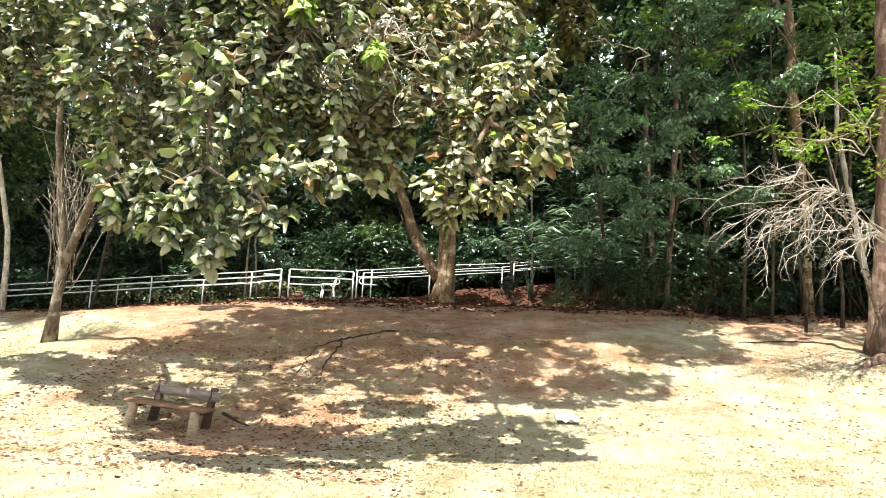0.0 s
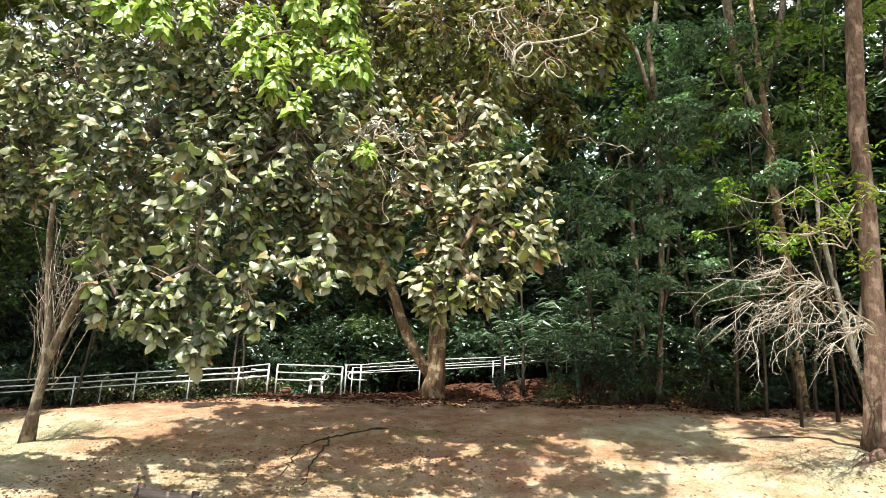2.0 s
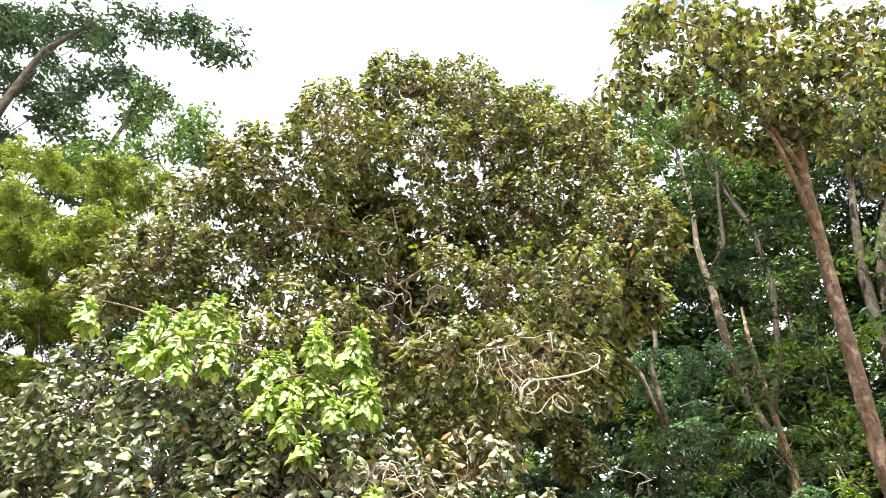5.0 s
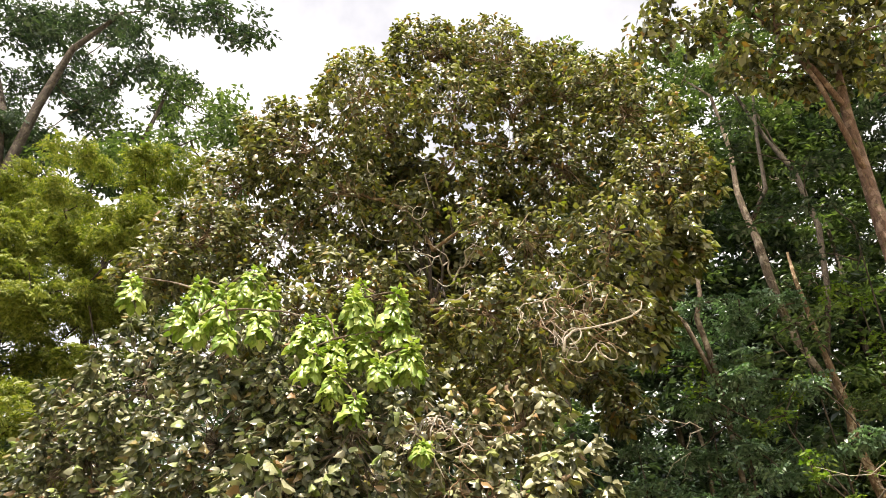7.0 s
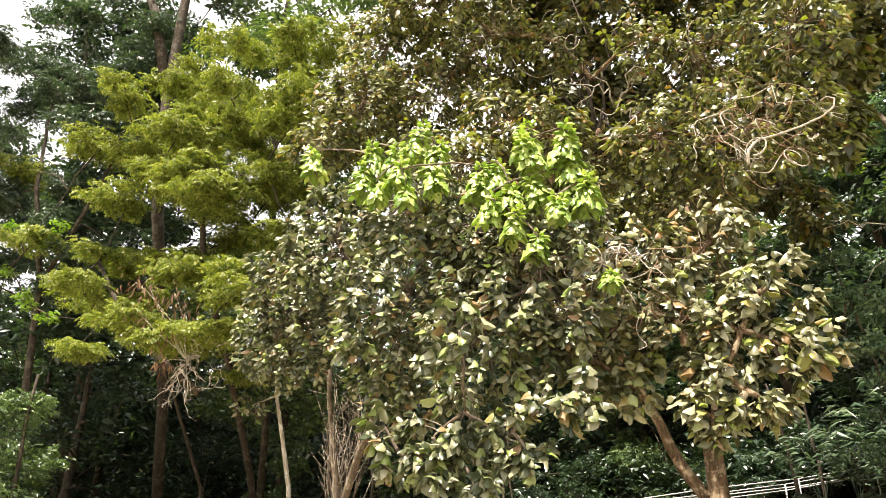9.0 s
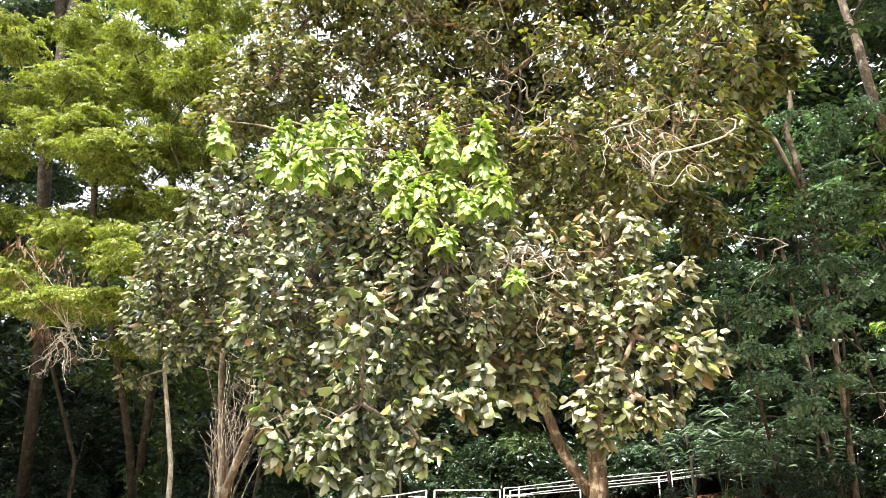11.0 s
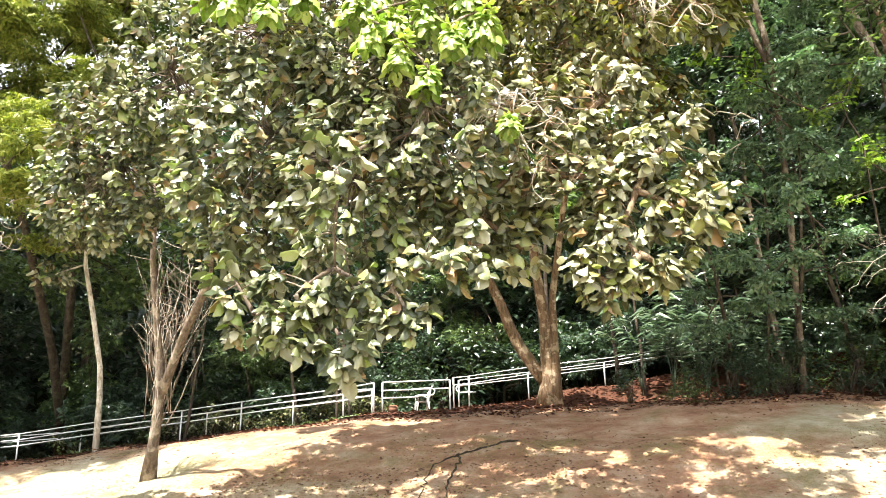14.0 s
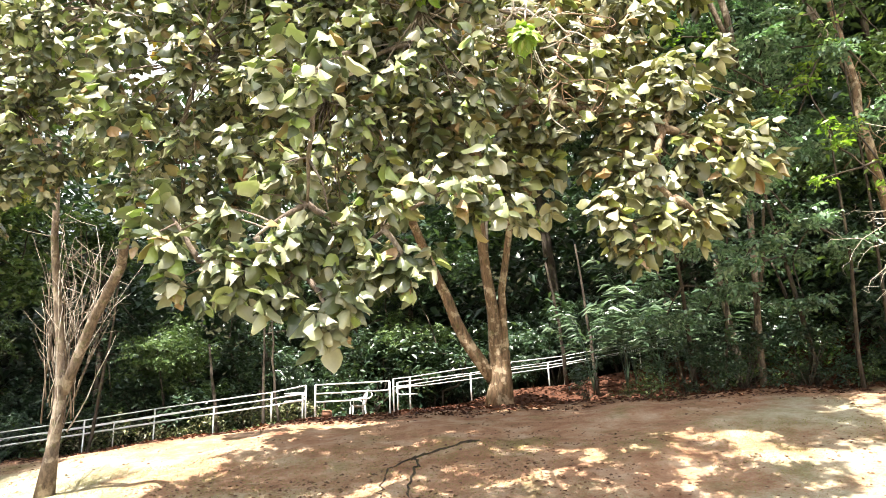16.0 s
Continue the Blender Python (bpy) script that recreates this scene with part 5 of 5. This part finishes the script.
def far_model(seed, leaf, h, w):
    rng = np.random.default_rng(seed)
    ob = thing("forest_tree", (0, 0, -90 - seed), "dark forest tree on the wooded hill", "tree", "far wood")
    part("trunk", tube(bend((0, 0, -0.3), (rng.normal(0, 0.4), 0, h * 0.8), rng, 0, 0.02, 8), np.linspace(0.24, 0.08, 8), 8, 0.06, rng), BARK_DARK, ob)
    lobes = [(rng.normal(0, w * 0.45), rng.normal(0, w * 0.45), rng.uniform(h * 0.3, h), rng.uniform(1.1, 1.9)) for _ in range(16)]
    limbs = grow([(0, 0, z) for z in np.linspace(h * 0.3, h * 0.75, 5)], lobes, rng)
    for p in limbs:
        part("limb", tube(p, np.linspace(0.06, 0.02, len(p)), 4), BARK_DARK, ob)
    P, A, N, S = cloud(lobes, 85, rng, (0.28, 0.5), 0.75, 0.25)
    part("crown", scatter(SIMPLE, P, A, N, S), leaf, ob)
    return ob


rng = np.random.default_rng(87)
under = [(x + rng.uniform(-0.5, 0.5), rng.uniform(24.4, 26.4) if x > 2 else rng.uniform(30.6, 31.6) if x > -4 else rng.uniform(28.4, 30)) for x in (5.4, 6.6, 7.8, 9.2, 10.6, 12.2, -1.2, -3.4, -5.8, -8.2, -10.8, -13.4, -16.2, -19.2, -22.4)]
under += [(4.3, 26.2), (-21.6, 17.2), (-24.0, 17.2), (-26.6, 17.0), (-23, 19.6)]
for k, (x, y) in enumerate(under):
    z = ground_at(x, y)
    lobes = [(x + rng.normal(0, 0.8), y + rng.normal(-0.2, 0.6), z + rng.uniform(1.6, 6.4), rng.uniform(0.6, 1.15)) for _ in range(9)]
    young_tree((x, y), lobes, 200 + k, (LEAF_DARK, LEAF_DARK if x > 2 else LEAF_MID, LEAF_DARK)[k % 3], (SIMPLE, SIMPLE if x > 2 else FROND, SIMPLE)[k % 3],
               "slim understory tree with dense dark green leaves", BARK_DARK, 0.06, (250, 250 if x > 2 else 130, 280)[k % 3], ((0.13, 0.28), (0.2, 0.36) if x > 2 else (0.3, 0.5), (0.1, 0.22))[k % 3], 0.75, "understory_tree")

far_models = [far_model(81, LEAF_DARK, 13, 4.5), far_model(82, LEAF_MID, 15, 5.0), far_model(83, LEAF_DARK, 11, 4.5)]
rng = np.random.default_rng(84)
far_spots = [(x + rng.uniform(-1, 1), y + rng.uniform(-1.2, 1.2)) for y in (33,) for x in np.arange(-46, 36, 6.2)]
far_spots += [(13.5, 25), (17, 23), (16, 28), (20, 25), (12, 29), (23, 21), (-27, 25), (-31, 22), (-36, 24), (-33, 28), (19, 18.5)]
used = set()
for x, y in far_spots:
    m = pose(x, y, ground_at(x, y) - 0.1, 0, 0, rng.uniform(0, 360)) @ Matrix.Scale(rng.uniform(0.85, 1.25), 4)
    i = int(rng.integers(0, 3))
    if i not in used:
        used.add(i)
        far_models[i].matrix_basis = m
    else:
        copy_thing(far_models[i], m).matrix_basis = m


rng = np.random.default_rng(85)
n = 38000
x, y = rng.uniform(-62, 46, n), rng.uniform(32.5, 39, n)
top = np.array([8.5 + 5 * noise.noise(Vector((q * 0.16, 3.1, 0.0))) + 2 * noise.noise(Vector((q * 0.6, 1.1, 4.0))) for q in x.tolist()])
z = height(x, y, False) + top * rng.random(n) ** 0.8
az = rng.random(n) * 6.28
P = np.stack([x, y, z], 1)
A = np.stack([np.cos(az), np.sin(az), rng.normal(-0.4, 0.3, n)], 1)
N = np.stack([rng.normal(0, 0.4, n), rng.normal(-0.3, 0.4, n), np.ones(n)], 1)
m = 15000
bx, by = rng.uniform(-70, 52, m), rng.uniform(40, 56, m)
bz = height(bx, by, False) + np.array([13 + 5 * noise.noise(Vector((q * 0.12, 8.1, 0.0))) for q in bx.tolist()]) * rng.random(m) ** 0.8
az = rng.random(m) * 6.28
P = np.concatenate([P, np.stack([bx, by, bz], 1)])
A = np.concatenate([A, np.stack([np.cos(az), np.sin(az), rng.normal(-0.4, 0.3, m)], 1)])
N = np.concatenate([N, np.stack([rng.normal(0, 0.4, m), rng.normal(-0.5, 0.4, m), np.ones(m)], 1)])
hill = part("hillside_foliage", scatter(SIMPLE, P, A, N, np.concatenate([rng.uniform(0.4, 0.85, n), rng.uniform(0.9, 1.7, m)])), LEAF_DARK)
tagged(hill, "dense dark foliage of the wooded hillside", "foliage", "", "stuff")

FAR_FILL = [(9.42, 25.0, 22.34), (10.91, 25.0, 23.26), (11.69, 25.0, 21.79), (12.92, 25.0, 22.4), (14.0, 25.0, 21.83), (15.57, 25.0, 23.03), (16.19, 25.0, 21.29), (17.31, 25.0, 22.47), (14.35, 25.0, 18.24), (15.58, 25.0, 19.06), (10.47, 25.0, 21.19), (17.0, 25.0, 19.63)]
FILL_A = [(7.5, 22.0, 13.9, 1.4), (9.3, 22.0, 12.4, 1.3), (5.9, 22.0, 11.9, 1.2), (8.7, 22.0, 15.7, 1.4), (9.9, 21.0, 13.4, 1.3), (7.4, 23.0, 16.8, 1.4), (7.5, 20.0, 12.8, 1.2), (8.6, 20.0, 12.0, 1.3), (10.2, 22.0, 17.4, 1.4), (11.6, 21.0, 14.0, 1.3), (5.0, 23.0, 13.7, 1.0)] + [(7.8, 20, 17, 1.3), (8.4, 20, 14.1, 1.3), (6.3, 20, 14.1, 1.3), (8.1, 22, 22.2, 1.5), (7.6, 20, 15, 1.2), (5.9, 20, 12.2, 1.3), (7.4, 20, 10.6, 1.2), (6.8, 21, 18.6, 1.3)]
FILL_B = [(9.3, 20.0, 14.6, 1.2), (8.9, 21.0, 17.2, 1.2), (12.3, 21.0, 19.2, 1.3), (7.0, 21.0, 15.1, 1.2), (5.8, 22.0, 14.9, 1.1), (8.9, 20.0, 11.9, 1.2), (10.7, 19.0, 12.7, 1.3)] + [(*p, 1.3) for p in ((3.64, 21, 26.9), (4.75, 21, 25.6), (6.25, 21, 26.3), (7.79, 21, 26.6), (9.01, 21, 25.56), (10.54, 21, 26.25), (8.01, 21, 23.52), (12.11, 21, 26.96), (12.19, 21, 24.13), (9.92, 21, 22.86), (5.91, 21, 22.9), (12.83, 21, 22.2), (12.11, 21, 29.3), (13.6, 21, 29.27), (14.8, 21, 27), (10.6, 21, 28.4))] \
    + [(*p, 1.5) for p in FAR_FILL] \
    + [(11.4, 21, 20.4, 1.4), (12.6, 21, 17.7, 1.4), (9.7, 20, 16, 1.3), (10.7, 20, 14.1, 1.3), (10.7, 22, 24.1, 1.5), (9, 20, 13, 1.2), (11, 20.5, 11.4, 1.3)]
FILL_C = [(15.4, 21, 20.4, 1.5), (13.6, 20, 15.8, 1.4), (15.7, 21, 24.3, 1.5), (18.2, 21, 28.2, 1.6), (13.4, 19.5, 12.4, 1.3)]
FILL = (FILL_A, FILL_B, FILL_C)
for k, (bx, by, lo, hi, num) in enumerate([(6.4, 26.0, (3.0, 23.5, 7), (10, 28, 24), 34), (12.6, 23.5, (9.5, 20, 6), (15, 26, 27), 42), (16.5, 20.5, (13, 18, 5), (20, 24, 30), 42)]):
    zb = ground_at(bx, by) - 0.1
    wood_tree("forest_tree", "tall dark forest tree with dense small leaves", (bx, by, zb),
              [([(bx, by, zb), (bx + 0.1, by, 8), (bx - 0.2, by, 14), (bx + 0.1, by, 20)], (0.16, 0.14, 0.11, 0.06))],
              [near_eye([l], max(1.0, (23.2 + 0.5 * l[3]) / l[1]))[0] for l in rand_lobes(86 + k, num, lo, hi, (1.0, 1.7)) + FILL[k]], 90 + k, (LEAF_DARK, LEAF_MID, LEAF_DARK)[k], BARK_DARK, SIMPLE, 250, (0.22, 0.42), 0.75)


# ---- railings ----
def pipe(a, b, r=0.024, sag=0.0, sides=8):
    return tube([a, (np.array(a) + np.array(b)) / 2 - np.array([0, 0, sag]), b], (r, r, r), sides)


def railing(line, heights, label, posts, group="ramp railings", r=0.019):
    """A railing along ground points: posts at each, rails between."""
    o = np.array([*line[0], ground_at(*line[0])])
    ob = thing("railing", o, label, "railing", group)
    pts = [np.array([x, y, ground_at(x, y)]) - o for x, y in line]
    for i, p in enumerate(pts):
        if posts[i]:
            part("post", tube([p + (0, 0, -0.1), p + (0, 0, heights[0] * 0.5), p + (0, 0, heights[0])], (0.026, 0.026, 0.026), 8), RAIL, ob)
    for a, b in zip(pts, pts[1:]):
        for h in heights:
            part("rail", pipe(a + (0, 0, h), b + (0, 0, h), r), RAIL, ob)
    return ob


left = [(-31, 23.2), (-27.5, 23.8), (-24.2, 24.2), (-21.0, 24.6), (-18.2, 25.1), (-15.4, 25.3), (-12.4, 25.4), (-10.3, 25.5), (-6.75, 25.6), (-5.7, 25.6)]
railing(left, (1.06, 0.86, 0.66), "white painted tube railing along the ramp", (1,) * 10)
back_l = [(-31, 24.9), (-26, 25.7), (-21.0, 26.4), (-17.0, 26.8), (-12.2, 26.9), (-9.0, 27.0), (-6.1, 27.0)]
railing(back_l, (1.0, 0.8), "white painted tube railing on the far side of the ramp", (1,) * 7)
right_ = [(-3.0, 25.6), (-2.5, 25.7), (-0.2, 26.8), (2.6, 28.2), (5.4, 28.9), (9.5, 29.6), (12.5, 29.8)]
railing(right_, (1.02, 0.78), "white painted tube railing climbing behind the crest tree", (1, 1, 0, 1, 1, 1, 1), r=0.015)
back_r = [(-3.0, 27.0), (-0.6, 27.9), (2.2, 29.3), (5.2, 30.2), (9.3, 30.9)]
railing(back_r, (1.0, 0.8), "white painted tube railing on the upper side of the ramp", (1, 1, 1, 1, 1), r=0.015)

# gate in the middle of the railing
g0 = np.array([-5.39, 25.53, ground_at(-5.39, 25.53)])
gate = thing("gate", g0, "white tube gate closing the opening of the ramp", "gate")
gh = 4.04 - g0[2]
for x, y in ((0, 0), (2.29, -0.1)):
    zb = ground_at(g0[0] + x, g0[1] + y) - g0[2]
    part("post", tube([(x, y, zb - 0.1), (x, y, 0.5), (x, y, gh)], (0.028,) * 3, 8), RAIL, gate)
for z, x1 in ((gh, 2.29), (gh - 0.27, 2.29), (gh - 0.52, 1.2)):
    part("rail", pipe((0, 0, z), (x1, -0.1 * x1 / 2.29, z), 0.022), RAIL, gate)


def loop_end(o, side, label):
    """The rounded return that joins two rails at a railing's end."""
    w = np.linspace(0, math.pi, 9)
    ob = thing("railing_end", o, label, "railing", "ramp railings")
    part("bend", tube([(side * 0.16 * math.sin(a), 0, 0.12 * math.cos(a)) for a in w], (0.022,) * 9, 8), RAIL, ob)
    for z in (0.12, -0.12):
        part("rail", pipe((0, 0, z), (-side * 0.5, 0, z), 0.022), RAIL, ob)
    return ob


loop_end((-5.95, 26.0, 3.75), 1, "rounded white tube end of the railing")
loop_end((-2.75, 25.55, 3.75), -1, "rounded white tube end of the railing")
loop_end((-3.9, 26.3, 3.75), 1, "rounded white tube end of the far railing")


# ---- plastic chair ----
def plastic_chair(loc, turn):
    ob = thing("plastic_chair", loc, "white plastic chair standing behind the railing", "chair")
    ob.rotation_euler = (0, 0, radians(turn))
    part("seat", box(0, 0, 0.43, 0.44, 0.42, 0.03, 0.012), PLASTIC, ob)
    for sx in (-1, 1):
        for sy in (-1, 1):
            part("leg", tube([(sx * 0.24, sy * 0.23, 0), (sx * 0.2, sy * 0.19, 0.43)], (0.022, 0.03), 6), PLASTIC, ob)
        part("armrest", tube([(sx * 0.23, -0.18, 0.43), (sx * 0.26, -0.2, 0.64), (sx * 0.26, 0.1, 0.66), (sx * 0.23, 0.2, 0.6)], (0.02, 0.024, 0.024, 0.02), 6), PLASTIC, ob)
        part("back_post", tube([(sx * 0.21, 0.2, 0.43), (sx * 0.2, 0.27, 0.82)], (0.025, 0.022), 6), PLASTIC, ob)
    for x in (-0.12, -0.04, 0.04, 0.12):
        part("slat", tube([(x, 0.21, 0.45), (x, 0.265, 0.8)], (0.018, 0.018), 5), PLASTIC, ob)
    part("top_rail", tube([(-0.2, 0.27, 0.82), (0, 0.285, 0.85), (0.2, 0.27, 0.82)], (0.025, 0.03, 0.025), 6), PLASTIC, ob)
    return ob


plastic_chair((-4.3, 27.0, ground_at(-4.3, 27.0)), -70)
o = (-5.1, 25.9, ground_at(-5.1, 25.9))
stump = thing("clay_block", o, "brown clay block beside the railing", "block")
part("block", box(0, 0, 0.12, 0.3, 0.24, 0.26, 0.03), CLAY, stump)


# ---- bench ----
def bench(loc, turn):
    ob = thing("wooden_bench", loc, "weathered rustic wooden bench with log legs and plank back", "bench")
    ob.rotation_euler = (radians(1), radians(3.5), radians(turn))
    ob.scale = (1, 1, 0.9)
    rng = np.random.default_rng(91)
    part("seat", box(0, 0, 0.385, 1.5, 0.34, 0.055, 0.015, pose(0, 0, 0, 3, 0, 0)), WOOD_SEAT, ob, "brown weathered seat plank")
    part("backrest", box(0.06, 0.3, 0.585, 1.3, 0.05, 0.17, 0.012, pose(0, 0, 0, -10, 0, 0)), WOOD_BACK, ob, "grey weathered plank")
    for sx in (-1, 1):
        part("leg", tube([(sx * 0.6, -0.16, -0.12), (sx * 0.58, -0.12, 0.18), (sx * 0.57, -0.1, 0.365)], (0.09, 0.08, 0.07), 10, 0.06, rng), WOOD_LEG, ob, "pale log leg")
        part("back_post", tube([(sx * 0.5 + 0.05, 0.2, -0.15), (sx * 0.5 + 0.05, 0.28, 0.35), (sx * 0.5 + 0.05, 0.36, 0.73)], (0.075, 0.07, 0.06), 8, 0.06, rng), WOOD_POST, ob, "dark round post")
        part("bearer", box(sx * 0.56, 0.08, 0.325, 0.08, 0.4, 0.07, 0.012), WOOD_POST, ob)
    return ob


bench((-3.5, 11.7, ground_at(-3.5, 11.7)), -15)
o = np.array([-2.85, 12.1, ground_at(-2.85, 12.1)])
stick = thing("fallen_branch", o, "fallen dark branch lying beside the bench", "branch")
rng = np.random.default_rng(92)
part("stick", tube([(0.1, 0.02, 0.16), (0.3, -0.1, 0.09), (0.62, -0.3, 0.02)], (0.03, 0.026, 0.014), 6, 0.08, rng), WOOD_POST, stick)

# ---- exposed roots on the bank ----
def root(pts, r, seed):
    rng = np.random.default_rng(seed)
    w = np.array([(x, y, ground_at(x, y) + 0.01) for x, y in pts])
    ob = thing("exposed_root", w[0], "dark exposed root running over the eroded bank", "root", "roots on the bank")
    n = 5 * len(w)
    s = np.linspace(0, len(w) - 1, n)
    p = np.stack([np.interp(s, np.arange(len(w)), w[:, k]) for k in range(3)], 1)
    p[:, :2] += rng.normal(0, 0.035, (n, 2))
    p[:, 2] = [ground_at(x, y) + rng.uniform(-0.02, 0.012) for x, y in p[:, :2]]
    part("root", tube(p - w[0], np.linspace(r, r * 0.4, n), 7, 0.2, rng), ROOT, ob)


root([(-0.6, 17.85), (-1.26, 17.33), (-1.74, 17.07), (-1.81, 16.16), (-1.84, 15.23), (-1.7, 14.3)], 0.038, 1)
root([(-1.81, 17.05), (-2.29, 16.59), (-2.31, 15.68), (-2.26, 14.7)], 0.028, 2)
root([(10.3, 17.6), (9.5, 18.3), (8.6, 18.4), (7.6, 18.2)], 0.05, 3)

# crumpled sheet of paper on the grass
o = np.array([2.9, 13.1, ground_at(2.9, 13.1)])
bm = bmesh.new()
bmesh.ops.create_grid(bm, x_segments=12, y_segments=9, size=0.5)
for v in bm.verts:
    v.co = Vector((v.co.x * 0.38, v.co.y * 0.3, 0.05 + 0.09 * noise.noise(Vector((v.co.x * 4, v.co.y * 4, 2.0))) + 0.12 * max(0, v.co.y)))
bmesh.ops.solidify(bm, geom=bm.faces[:], thickness=0.004)
bm.verts.index_update()
paper = part("paper", (np.array([v.co[:] for v in bm.verts]), [tuple(v.index for v in f.verts) for f in bm.faces]), PAPER)
bm.free()
paper.location = o
tagged(paper, "crumpled white sheet of paper lying on the grass", "paper")


# ---- litter and grass ----
def sprinkle(name, label, category, n, seed, area, blade, material, size, stand, lift=0.01, keep=None):
    rng = np.random.default_rng(seed)
    x, y = rng.uniform(area[0], area[1], n), rng.uniform(area[2], area[3], n)
    if keep is not None:
        k = np.array([keep(a, b, rng) for a, b in zip(x.tolist(), y.tolist())])
        x, y = x[k], y[k]
    n = len(x)
    z = height(x, y) + lift
    az = rng.random(n) * 6.28
    way = np.stack([np.cos(az), np.sin(az), rng.uniform(stand[0], stand[1], n)], 1)
    nor = np.stack([rng.normal(0, 0.35, n), rng.normal(0, 0.35, n), np.ones(n)], 1)
    ob = part(name, scatter(blade, np.stack([x, y, z], 1), way, nor, rng.uniform(*size, n)), material)
    return tagged(ob, label, category, "", "stuff")


def patchy(scale, cut):
    def f(a, b, rng):
        return noise.noise(Vector((a * scale, b * scale, 7.7))) + rng.uniform(-0.35, 0.35) > cut
    return f


GRASS_BLADE = (np.array([(-0.07, 0, 0), (0.07, 0, 0), (0.03, 0.6, 0.02), (0, 1, -0.05)]), [(0, 1, 2), (0, 2, 3)])
sprinkle("fallen_leaves", "brown dry leaves scattered over the grass and soil", "leaf litter", 17000, 101, (-14, 14, 6.5, 21), BIG, LEAF_DRY, (0.025, 0.085), (-0.2, 0.5), 0.01, patchy(0.5, -0.05))
sprinkle("bench_litter", "dry brown leaves gathered under the canopy by the bench", "leaf litter", 7000, 105, (-7, 2, 9, 16.5), TENT, LEAF_DRY, (0.05, 0.11), (-0.3, 0.6), 0.01, patchy(0.7, -0.15))
sprinkle("forest_litter", "red-brown leaf litter under the wood", "leaf litter", 15000, 102, (-20, 16, 20.5, 27), SIMPLE, LEAF_HUMUS, (0.08, 0.2), (-0.1, 0.4), 0.02)
sprinkle("lawn_grass", "short straw-coloured grass on the lawn and bank", "grass", 120000, 103, (-13, 13, 6.5, 18), GRASS_BLADE, GRASS, (0.025, 0.065), (0.2, 1.4), 0.0, patchy(0.35, -0.15))
sprinkle("path_weeds", "low green weeds along the railing", "weeds", 5000, 104, (-22, -6, 24.2, 27.5), SIMPLE, LEAF_MID, (0.08, 0.22), (0.2, 1.4), 0.0, patchy(0.5, 0.0))
sprinkle("dry_weeds", "tall sunlit straw weeds behind the railing", "weeds", 5200, 106, (-12, -5.5, 27.3, 28.8), SIMPLE, STRAW, (0.12, 0.3), (0.4, 1.6), 0.0, patchy(0.6, -0.05))
